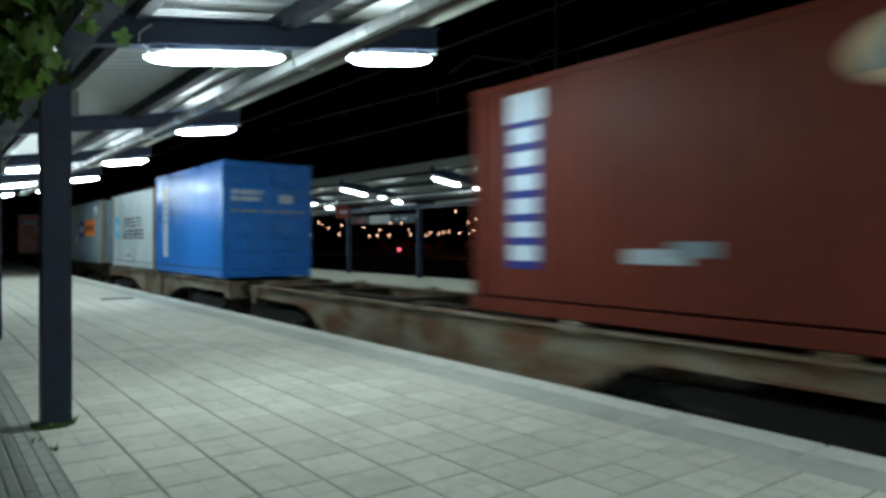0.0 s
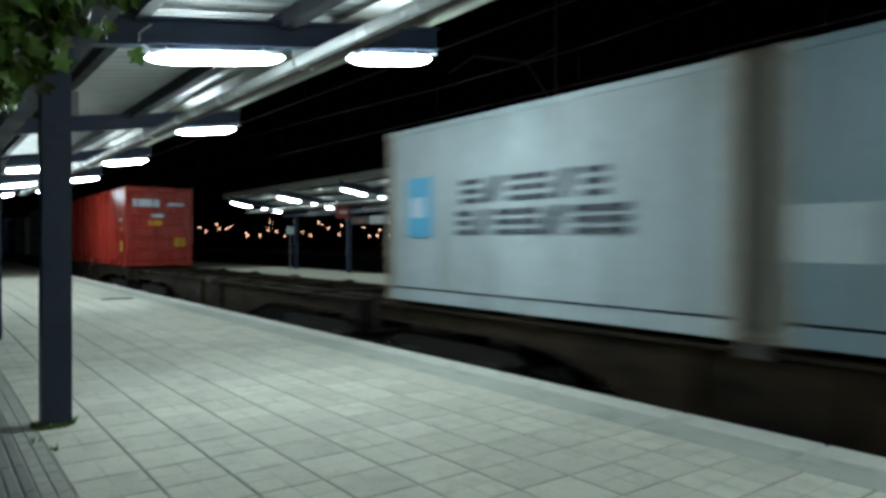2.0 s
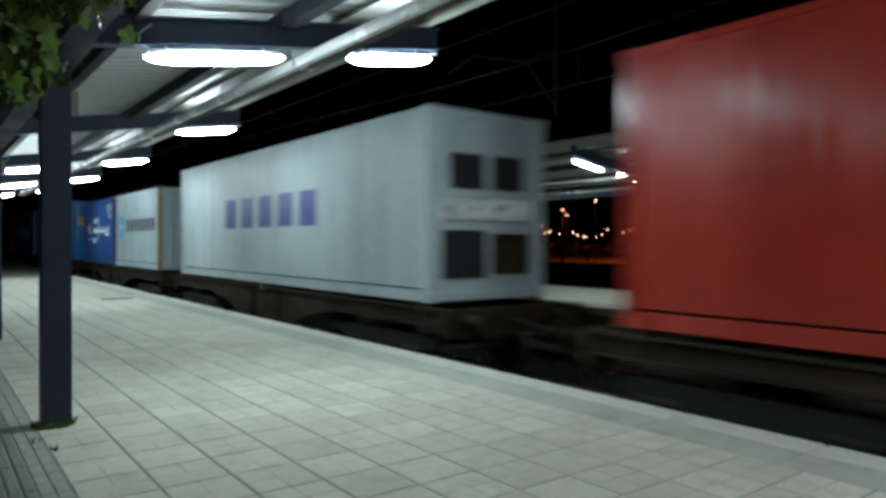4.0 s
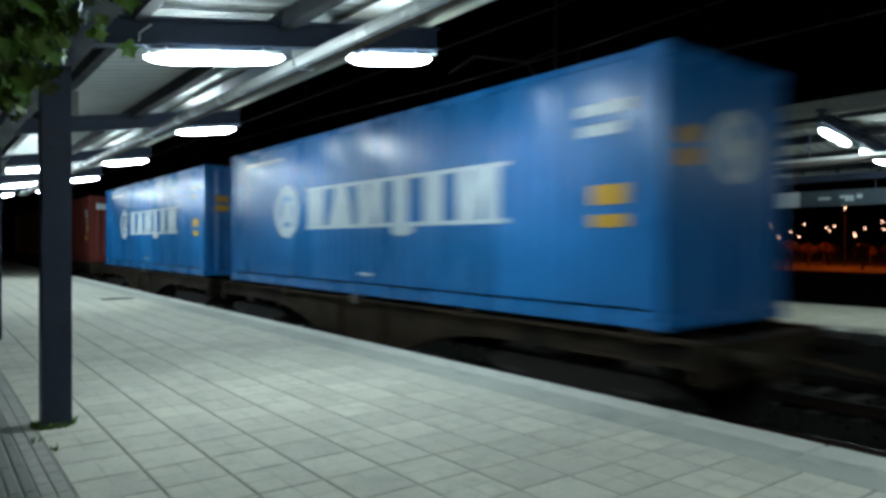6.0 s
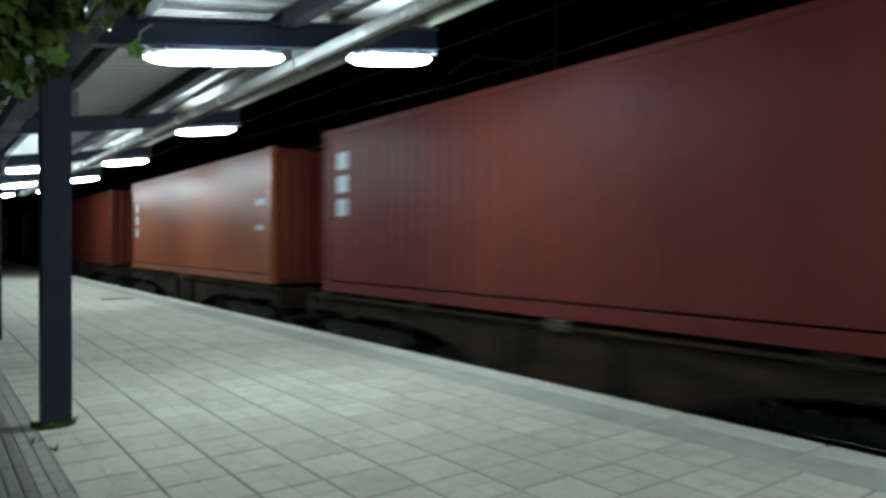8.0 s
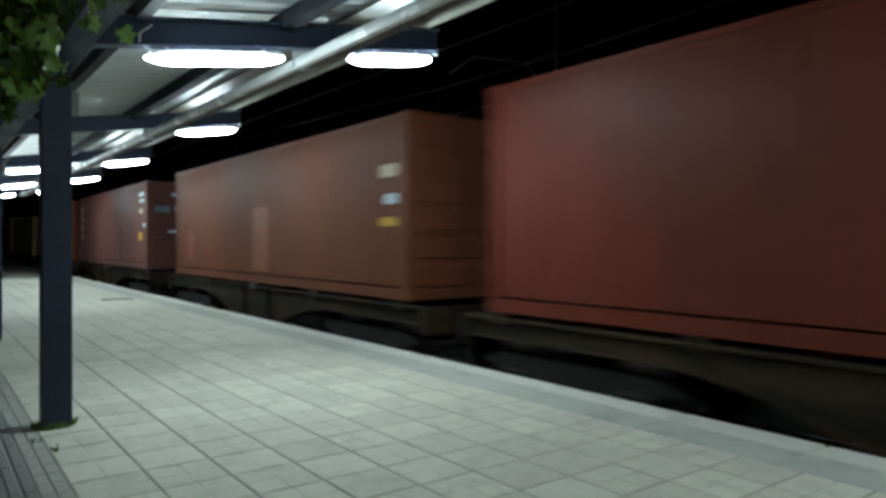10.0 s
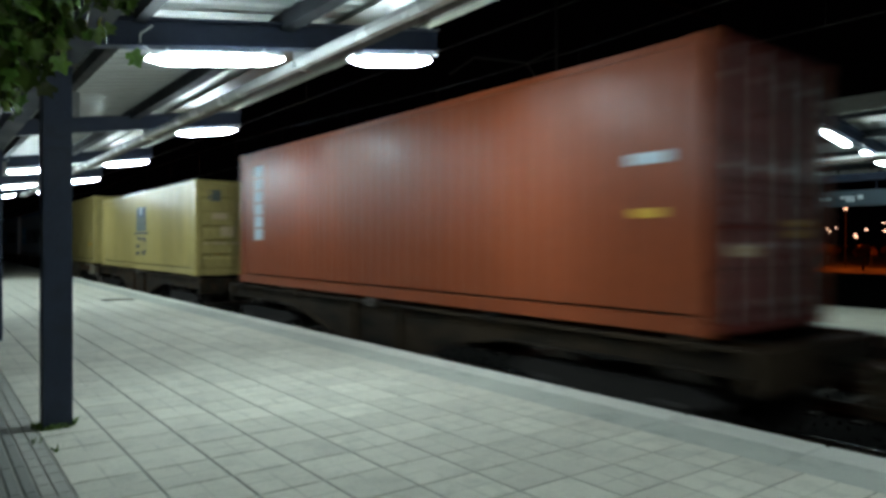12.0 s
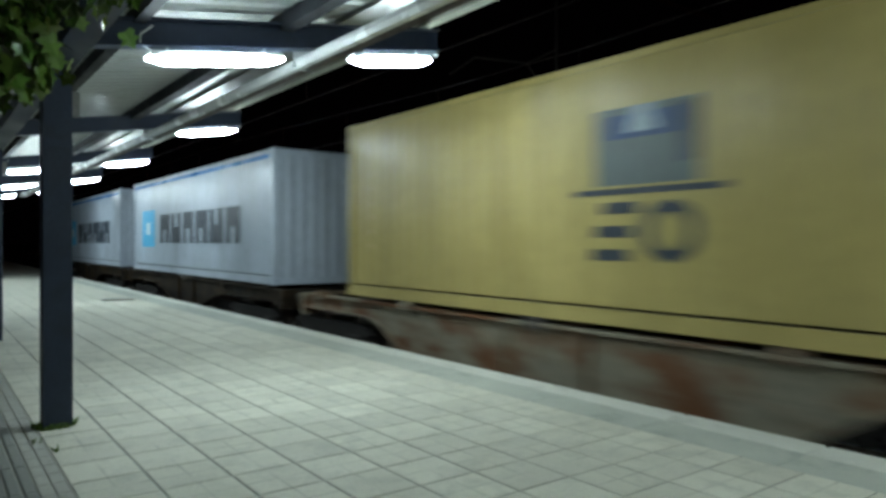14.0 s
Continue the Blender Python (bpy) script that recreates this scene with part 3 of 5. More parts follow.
def wagon(front, frame_mat, short_front, short_rear, label, d0=0.8, d1=3.5, pivot=4.75, hl=6.5):
    """A four-axle container wagon whose forty-foot slot begins at front; x = 0 is mid wagon."""
    t = thing("container_wagon", label, "wagon", pose(front - 6.096, TRACK, 0), "container wagons of the train")
    low = sill_profile(d0, d1, hl)
    for s in (-1, 1):
        y = s * 1.17
        for nm, half, bottom, top in (("side_sill", 0.012, None, 0.5), ("lower_flange", 0.09, -0.02, None)):
            bm = bmesh.new()
            rows = [[bm.verts.new((u, y + d, v if k == 0 else (top if top else v + bottom))) for u, v in low] for d in (-half, half) for k in (0, 1)]
            for i in range(len(low) - 1):
                for p, q in ((0, 1), (1, 3), (3, 2), (2, 0)):
                    bm.faces.new((rows[p][i], rows[p][i + 1], rows[q][i + 1], rows[q][i]))
            for e in (0, len(low) - 1):
                bm.faces.new((rows[0][e], rows[1][e], rows[3][e], rows[2][e]))
            part(nm, bm, frame_mat, t)
        bm = bmesh.new()
        box(bm, -hl, hl, y - 0.09, y + 0.09, 0.5, 0.535)
        part("sill_flange", bm, frame_mat, t)
        for x in (-5.9, -3.0, -0.12, 3.0, 5.9):
            bm = bmesh.new()
            bevelbox(bm, x - 0.09, x + 0.09, y - 0.105, y + 0.105, 0.46, 0.6, 0.02)
            part("twist_lock", bm, LOCK if abs(x) < 1 else frame_mat, t)
        for x in (-0.7, 0.7):
            bm = bmesh.new()
            box(bm, x - 0.02, x + 0.02, min(y + s * 0.013, y + s * 0.085), max(y + s * 0.013, y + s * 0.085), -0.36, 0.495)
            part("stiffener", bm, frame_mat, t)
    bm = bmesh.new()
    box(bm, -hl - 0.1, hl + 0.1, -0.2, 0.2, 0.16, 0.45)
    part("centre_beam", bm, UNDER, t)
    for x in (0.1 - hl, -4.7, -2.0, 0.0, 2.0, 4.7, hl - 0.1):
        bm = bmesh.new()
        box(bm, x - 0.12, x + 0.12, -1.155, 1.155, 0.26, 0.49)
        part("cross_member", bm, UNDER, t)
    for x, short in ((hl, short_front), (-hl, short_rear)):
        s = 1 if x > 0 else -1
        bm = bmesh.new()
        box(bm, min(x, x + s * 0.14), max(x, x + s * 0.14), -1.26, 1.26, 0.12, 0.53)
        part("headstock", bm, frame_mat, t)
        if short:
            bm = bmesh.new()
            rod(bm, (x, 0, 0.36), (x + s * 0.62, 0, 0.36), 0.06, 8)
            part("drawbar", bm, UNDER, t)
        else:
            for y in (-0.88, 0.88):
                bm = bmesh.new()
                rod(bm, (x + s * 0.14, y, 0.37), (x + s * 0.62, y, 0.37), 0.09, 10)
                rod(bm, (x + s * 0.62, y, 0.37), (x + s * 0.66, y, 0.37), 0.22, 16)
                part("buffer", bm, UNDER, t)
            bm = bmesh.new()
            rod(bm, (x + s * 0.14, 0, 0.33), (x + s * 1.2, 0, 0.22), 0.04, 8)
            part("coupling", bm, UNDER, t)
    bm = bmesh.new()
    bevelbox(bm, -0.7, 0.5, -1.12, -0.7, -0.25, 0.15, 0.03)
    part("brake_box", bm, UNDER, t)
    for x in (pivot, -pivot):
        bm = bmesh.new()
        box(bm, -0.25, 0.25, -1.0, 1.0, -0.3, 0.14)
        b = part("bogie", bm, BOGIE, t)
        side = [(-1.5, -0.06), (-1.2, 0.06), (1.2, 0.06), (1.5, -0.06), (1.2, -0.16), (0.6, -0.2), (0.4, -0.36), (-0.4, -0.36), (-0.6, -0.2), (-1.2, -0.16)]
        for s in (-1, 1):
            bm = bmesh.new()
            prism(bm, side, 0.14, lambda u, v, w: (u, s * 1.08 - 0.07 + w, v + 0.02))
            part("side_frame", bm, BOGIE, b)
            for q in (-0.9, 0.9):
                bm = bmesh.new()
                bevelbox(bm, q - 0.16, q + 0.16, s * 1.08 - 0.12, s * 1.08 + 0.12, -0.36, -0.1, 0.03)
                part("axle_box", bm, BOGIE, b)
                for e in (-0.26, 0.26):
                    bm = bmesh.new()
                    rod(bm, (q + e, s * 1.08, -0.3), (q + e, s * 1.08, -0.1), 0.06, 8)
                    part("spring", bm, BOGIE, b)
        b.location = (x, 0, 0)
        FRONT_WHEELS.append(wheelset(b, 0.9))
        REAR_WHEELS.append(wheelset(b, -0.9))
    WAGONS.append((t, front - 6.096))
    return t


PITCH = 0.278


def rib(x):
    """Depth of the corrugated wall at x along it."""
    u = (x % PITCH) / PITCH
    if u < 0.26:
        return 0.0
    if u < 0.5:
        return (u - 0.26) / 0.24 * 0.017
    if u < 0.76:
        return 0.017
    return (1 - u) / 0.24 * 0.017


def breaks(a, b):
    xs = {a, b}
    k = math.floor(a / PITCH)
    while k * PITCH < b:
        for u in (0, 0.26, 0.5, 0.76):
            x = (k + u) * PITCH
            if a < x < b:
                xs.add(x)
        k += 1
    return sorted(xs)


def ribbed(bm, a, b, z0, z1, place, lift=0.0, thick=0.006):
    """A corrugated sheet from a to b; place(u, depth, z) gives the point."""
    xs = breaks(a, b)
    rows = [[bm.verts.new(place(x, rib(x) - lift + d, z)) for x in xs] for d in (0, thick) for z in (z0, z1)]
    n = len(xs)
    for i in range(n - 1):
        bm.faces.new((rows[0][i], rows[0][i + 1], rows[1][i + 1], rows[1][i]))
        bm.faces.new((rows[2][i], rows[3][i], rows[3][i + 1], rows[2][i + 1]))
        bm.faces.new((rows[1][i], rows[1][i + 1], rows[3][i + 1], rows[3][i]))
        bm.faces.new((rows[0][i], rows[2][i], rows[2][i + 1], rows[0][i + 1]))
    for e in (0, n - 1):
        bm.faces.new((rows[0][e], rows[1][e], rows[3][e], rows[2][e]))


def round_span(v, r=1.0):
    return r * math.sqrt(max(0.0, 1 - (v / r) ** 2)) if abs(v) < r else 0.0


def ring(v):
    """Spans of a thick ring at height v, both from -1 to 1."""
    a, b = round_span(v), round_span(v, 0.62)
    return [(-a, -b), (b, a)] if b else [(-a, a)]


def wave(v):
    """Spans of three bars, stepped to and fro."""
    return [(-0.6, 1)] if v > 0.55 else [(-1, 0.6)] if v < -0.55 else [(-0.9, 0.75)] if abs(v) < 0.22 else []


OUTLINES = {"disc": lambda v: [(-round_span(v), round_span(v))], "ring": ring, "wave": wave,
            "wedge": lambda v: [(-0.72 + 0.28 * v, 0.72 - 0.28 * v)], "slant": lambda v: [(-0.55 + 0.4 * v, 0.35 + 0.4 * v)]}


def container(front, length, height, mat, label, marks=(), end="doors", end_marks=(), end_mat=None, smooth_side=False, post_mat=None):
    """A shipping container with its front end at front; local x = 0 at the front end, running back to -length, z = 0 at its base."""
    t = thing("shipping_container", label, "container", pose(front, TRACK, 0.6), "containers on the train")
    L, W, Hh = length, 1.219, height
    em = end_mat or mat
    for s in (-1, 1):
        bm = bmesh.new()
        if smooth_side:
            box(bm, -L + 0.14, -0.14, min(s * 1.19, s * 1.2), max(s * 1.19, s * 1.2), 0.215, Hh - 0.1)
        else:
            ribbed(bm, -L + 0.14, -0.14, 0.215, Hh - 0.1, lambda u, d, z: (u, s * (1.203 - d), z))
        part("side_panel", bm, mat, t)
        bm = bmesh.new()
        box(bm, -L + 0.15, -0.15, min(s * 1.14, s * W), max(s * 1.14, s * W), Hh - 0.1, Hh - 0.02)
        part("top_rail", bm, mat, t)
        bm = bmesh.new()
        box(bm, -L + 0.15, -0.15, min(s * 1.14, s * W), max(s * 1.14, s * W), 0.01, 0.185)
        part("bottom_rail", bm, mat, t)
        for x0, x1 in ((-0.14, 0.0), (-L, -L + 0.14)):
            bm = bmesh.new()
            box(bm, x0 + 0.004, x1 - 0.004, min(s * 1.08, s * W) + 0.002, max(s * 1.08, s * W) - 0.002, 0.118, Hh - 0.118)
            part("corner_post", bm, post_mat or mat, t)
            for z in (0.0, Hh - 0.118):
                bm = bmesh.new()
                bevelbox(bm, x0 - 0.02, x1 + 0.02, min(s * 1.06, s * (W + 0.004)), max(s * 1.06, s * (W + 0.004)), z, z + 0.118, 0.012)
                part("corner_casting", bm, post_mat or mat, t)
    bm = bmesh.new()
    ribbed(bm, -L + 0.02, -0.02, -1.14, 1.14, lambda u, d, z: (u, z, Hh - 0.03 - d))
    part("roof", bm, mat, t)
    bm = bmesh.new()
    box(bm, -L + 0.15, -0.15, -1.13, 1.13, 0.04, 0.205)
    part("floor", bm, UNDER, t)
    for x in (0.0, -L):
        s = 1 if x == 0 else -1
        bm = bmesh.new()
        box(bm, min(x, x - s * 0.1), max(x, x - s * 0.1), -1.06, 1.06, 0.01, 0.14)
        part("end_sill", bm, em, t)
        bm = bmesh.new()
        box(bm, min(x, x - s * 0.1), max(x, x - s * 0.1), -1.06, 1.06, Hh - 0.12, Hh - 0.01)
        part("end_header", bm, em, t)
    bm = bmesh.new()
    ribbed(bm, -1.08, 1.08, 0.14, Hh - 0.12, lambda u, d, z: (-L + 0.02 + d, u, z))
    part("end_wall", bm, mat, t)
    if end == "doors":
        for s in (-1, 1):
            bm = bmesh.new()
            y0, y1 = (-1.078, -0.006) if s < 0 else (0.006, 1.078)
            box(bm, -0.09, -0.055, y0, y1, 0.145, Hh - 0.125)
            d = part("door", bm, em, t)
            for k in range(6):
                zc = 0.145 + (Hh - 0.27) * (k + 0.5) / 6
                hz = (Hh - 0.27) / 6 * 0.32
                bm = bmesh.new()
                prism(bm, [(-0.055, zc - hz - 0.04), (-0.018, zc - hz), (-0.018, zc + hz), (-0.055, zc + hz + 0.04)], y1 - y0 - 0.16, lambda u, v, w: (u, y0 + 0.08 + w, v))
                part("pressed_panel", bm, em, d)
            for y in (s * 0.25, s * 0.78):
                bm = bmesh.new()
                rod(bm, (0.0, y, 0.1), (0.0, y, Hh - 0.08), 0.017, 8)
                for z in (0.3, 0.9, 1.7, Hh - 0.35):
                    box(bm, -0.02, 0.012, y - 0.045, y + 0.045, z - 0.03, z + 0.03)
                part("lock_rod", bm, GALV if em is not mat else mat, d, "worn steel locking rod")
                bm = bmesh.new()
                box(bm, 0.014, 0.034, min(y, y + s * 0.32), max(y, y + s * 0.32), 1.06, 1.1)
                part("lock_handle", bm, em, d)
            for z in (0.35, 1.0, 1.65, Hh - 0.4):
                bm = bmesh.new()
                box(bm, -0.03, 0.0, s * 1.0 - 0.07, s * 1.0 + 0.07, z - 0.05, z + 0.05)
                part("hinge", bm, em, d)
    elif end == "reefer":
        bm = bmesh.new()
        box(bm, -0.1, -0.05, -1.08, 1.08, 0.14, Hh - 0.12)
        part("machinery_panel", bm, em, t)
        for y0, y1, z0, z1, m in ((-0.75, -0.1, 1.75, 2.3, BLACK), (0.1, 0.75, 1.75, 2.3, BLACK), (-0.95, 0.95, 1.25, 1.6, GALV), (-0.9, -0.05, 0.35, 1.1, BLACK), (0.1, 0.9, 0.4, 1.05, UNDER)):
            bm = bmesh.new()
            bevelbox(bm, -0.049, -0.02, y0, y1, z0, z1, 0.01)
            part("machinery_cover", bm, m, t, "dark cooling unit cover")
    else:
        bm = bmesh.new()
        ribbed(bm, -1.08, 1.08, 0.14, Hh - 0.12, lambda u, d, z: (-0.02 - d, u, z))
        part("end_wall", bm, em, t)
    # markings on the side that faces the platform: (from the rear end, width, from the base, height, material, shape)
    for layer, (a, w, z, h, m, shape) in enumerate(marks):
        lift = 0.004 + 0.0008 * layer
        u = -L + a
        z += 0.08
        bm = bmesh.new()
        if shape in OUTLINES:
            n = 20
            for k in range(n):
                v = -1 + 2 * (k + 0.5) / n
                zz = z + h / 2
                for p, q in OUTLINES[shape](v):
                    ribbed(bm, u + w / 2 * (1 + p), u + w / 2 * (1 + q), zz + (v - 1 / n) * h / 2, zz + (v + 1 / n) * h / 2, lambda uu, d, qq: (uu, -(1.203 - d), qq), lift, 0.003)
        else:
            ribbed(bm, u, u + w, z, z + h, lambda uu, d, q: (uu, -((1.2 if smooth_side else 1.203) - (0 if smooth_side else d)) - (0.004 if smooth_side else 0), q), lift, 0.003)
        part("painted_mark", bm, m, t)
    for layer, (y, w, z, h, m, *shape) in enumerate(end_marks):
        z += 0.08
        bm = bmesh.new()
        x = (-0.018 if end == "plain" else -0.0175) + 0.001 * layer
        if shape:
            pts = [(y + w / 2 + w / 2 * math.cos(k * math.pi / 12), z + h / 2 + h / 2 * math.sin(k * math.pi / 12)) for k in range(24)]
            prism(bm, pts, 0.004, lambda p, q, d: (x + d, p, q))
        else:
            box(bm, x, x + 0.004, y, y + w, z, z + h)
        part("painted_mark", bm, m, t)
    LOADS.append((t, front))
    return t


MARK_WHITE = material("white lettering paint", (0.57, 0.67, 0.74), 0.5, spread=0.2, scale=3, bump=0.03)
MARK_FADED = material("faded white paint", (0.3, 0.37, 0.46), 0.55, spread=0.3, scale=4, bump=0.03, stain=(0.06, 0.1, 0.2), amount=0.7)
MARK_DARK = material("dark lettering paint", (0.03, 0.04, 0.055), 0.5, spread=0.2, scale=3, bump=0.03)
MARK_NAVY = material("navy mark paint", (0.01, 0.025, 0.2), 0.5, spread=0.15, scale=3, bump=0.03)
MARK_SKY = material("sky blue mark paint", (0.08, 0.42, 0.68), 0.5, spread=0.15, scale=3, bump=0.03)
MARK_ORANGE = material("orange mark paint", (0.75, 0.2, 0.04), 0.5, spread=0.2, scale=3, bump=0.03)
MARK_YELLOW = material("yellow warning decal", (0.6, 0.33, 0.02), 0.5, spread=0.15, scale=3, bump=0.03)
MARK_TAN = material("tan mark paint", (0.55, 0.42, 0.25), 0.5, spread=0.2, scale=3, bump=0.03)
RUST_MARK = material("rust red patch", (0.19, 0.045, 0.025), 0.6, spread=0.4, scale=3, bump=0.03)
PATCH_ORANGE = material("orange repair patch", (0.24, 0.068, 0.018), 0.55, spread=0.2, scale=3, bump=0.03)
BLUE = paint("blue container paint", (0.018, 0.21, 0.68), 0.3, spec=0.4, rust=(0.05, 0.1, 0.2))
SEA_BLUE = paint("sea blue container paint", (0.01, 0.15, 0.42), 0.28, spec=0.42, rust=(0.02, 0.06, 0.16))
DEEP_BLUE = paint("deep blue container paint", (0.03, 0.075, 0.23), 0.46, rust=(0.03, 0.045, 0.1))
OFF_WHITE = paint("off-white container paint", (0.41, 0.48, 0.5), 0.45, rust=(0.24, 0.2, 0.13), amount=0.4)
BLUE_GREY = paint("blue grey container paint", (0.19, 0.26, 0.29), rust=(0.12, 0.11, 0.09), amount=0.4)
PALE_GREY = paint("pale grey container paint", (0.36, 0.43, 0.46), 0.45, rust=(0.25, 0.24, 0.2))
BRICK_RED = paint("brick red container paint", (0.125, 0.026, 0.015), 0.46, rust=(0.07, 0.02, 0.014))
RED = paint("red container paint", (0.35, 0.031, 0.02), 0.27, spec=0.4, rust=(0.2, 0.03, 0.02))
MAROON = paint("maroon container paint", (0.14, 0.03, 0.024), 0.46, rust=(0.1, 0.035, 0.03))
RUST_ORANGE = paint("faded orange container paint", (0.27, 0.075, 0.033), rust=(0.16, 0.06, 0.04))
BROWN = paint("orange brown container paint", (0.16, 0.05, 0.023), 0.55, rust=(0.1, 0.045, 0.03), amount=0.5)
MAUVE = paint("faded mauve brown container paint", (0.15, 0.062, 0.052), 0.55, rust=(0.09, 0.05, 0.045), amount=0.5)
ORANGE = paint("orange container paint", (0.27, 0.06, 0.02), rust=(0.2, 0.06, 0.03))
YELLOW = paint("yellow container paint", (0.41, 0.33, 0.12), 0.34, rust=(0.3, 0.22, 0.07), amount=0.4)
SILVER = paint("silver grey container paint", (0.4, 0.45, 0.52), rust=(0.25, 0.26, 0.28))


WORN_POST = material("rust-worn corner paint", (0.25, 0.22, 0.165), 0.6, spread=0.3, scale=4, fine=25, bump=0.15, stain=RUST, amount=0.6, lo=0.48, hi=0.7)


def word(a, z, h, count, step, m, fill=0.78):
    """A brand word reduced to a row of plain blocks."""
    return [(a + i * step, step * fill, z, h, m, "rect") for i in range(count)]


def stack(a, z, w, h, count, step, m):
    """A column of blocks, for upright lettering."""
    return [(a, w, z + i * step, h, m, "rect") for i in range(count)]


def notched(a, z, h, count, step, m, ground):
    """A wide word reduced to plain blocks, each with a small notch of the ground colour."""
    rows = []
    for i in range(count):
        x = a + i * step
        rows += [(x, step * 0.84, z, h, m, "rect"), (x + step * 0.3, step * 0.2, z + (h * 0.55 if i % 3 == 1 else 0.0), h * 0.45, ground, "rect")]
    return rows


def broad_word(a):
    """A broad serif word reduced to slabs between two thin bars."""
    rows = [(a, 5.85, 1.08, 0.06, MARK_WHITE, "rect"), (a, 5.85, 1.82, 0.06, MARK_WHITE, "rect")]
    for x, w, shape in ((0.08, 0.25, "rect"), (0.5, 0.25, "rect"), (0.3, 0.25, "disc"), (0.98, 0.85, "wedge"), (2.0, 0.3, "rect"), (2.18, 0.6, "slant"), (2.6, 0.24, "rect"), (3.12, 0.44, "rect"), (4.0, 0.44, "rect"), (4.78, 0.3, "rect"), (4.95, 0.6, "slant"), (5.42, 0.28, "rect")):
        rows.append((a + x, w, 1.13, 0.7, MARK_WHITE, shape))
    return rows


def two_lines(a, m):
    """Two lines of dark lettering reduced to triple bars between slanted slabs."""
    rows = []
    for z, start, widths in ((1.36, a, (0.42, 0.44, 0.36, 0.36, 0.4, 0.36)), (0.93, a - 0.1, (0.36, 0.36, 0.42, 0.34, 0.44, 0.4, 0.38))):
        x = start
        for i, w in enumerate(widths):
            if i % 3 == 1:
                rows.append((x, w, z, 0.35, m, "slant"))
            else:
                rows += [(x, w, z + k * 0.13, 0.075, m, "rect") for k in range(3)]
            x += w + 0.05
    return rows


MARK_SLATE = material("slate mark paint", (0.1, 0.125, 0.12), 0.5, spread=0.25, scale=3, bump=0.03)


def emblem(a, z):
    """Dark square emblem above blocks that stand for lettering."""
    return [(a, 1.3, z, 0.84, MARK_SLATE, "rect"), (a + 0.12, 0.95, z + 0.5, 0.26, MARK_INK, "rect"), (a + 0.42, 0.4, z + 0.56, 0.28, PALE_GREY, "wedge"), (a + 1.1, 0.2, z + 0.2, 0.6, MARK_DARK, "rect"), (a - 0.3, 1.9, z - 0.1, 0.07, MARK_DARK, "rect"),
            (a - 0.04, 0.62, z - 0.82, 0.64, MARK_DARK, "wave"), (a + 0.64, 0.66, z - 0.82, 0.64, MARK_DARK, "ring")]


MARK_INK = material("ink blue mark paint", (0.02, 0.05, 0.13), 0.5, spread=0.25, scale=3, bump=0.03)
L20, L40 = 6.058, 12.192
STD, HIGH = 2.67, 2.975


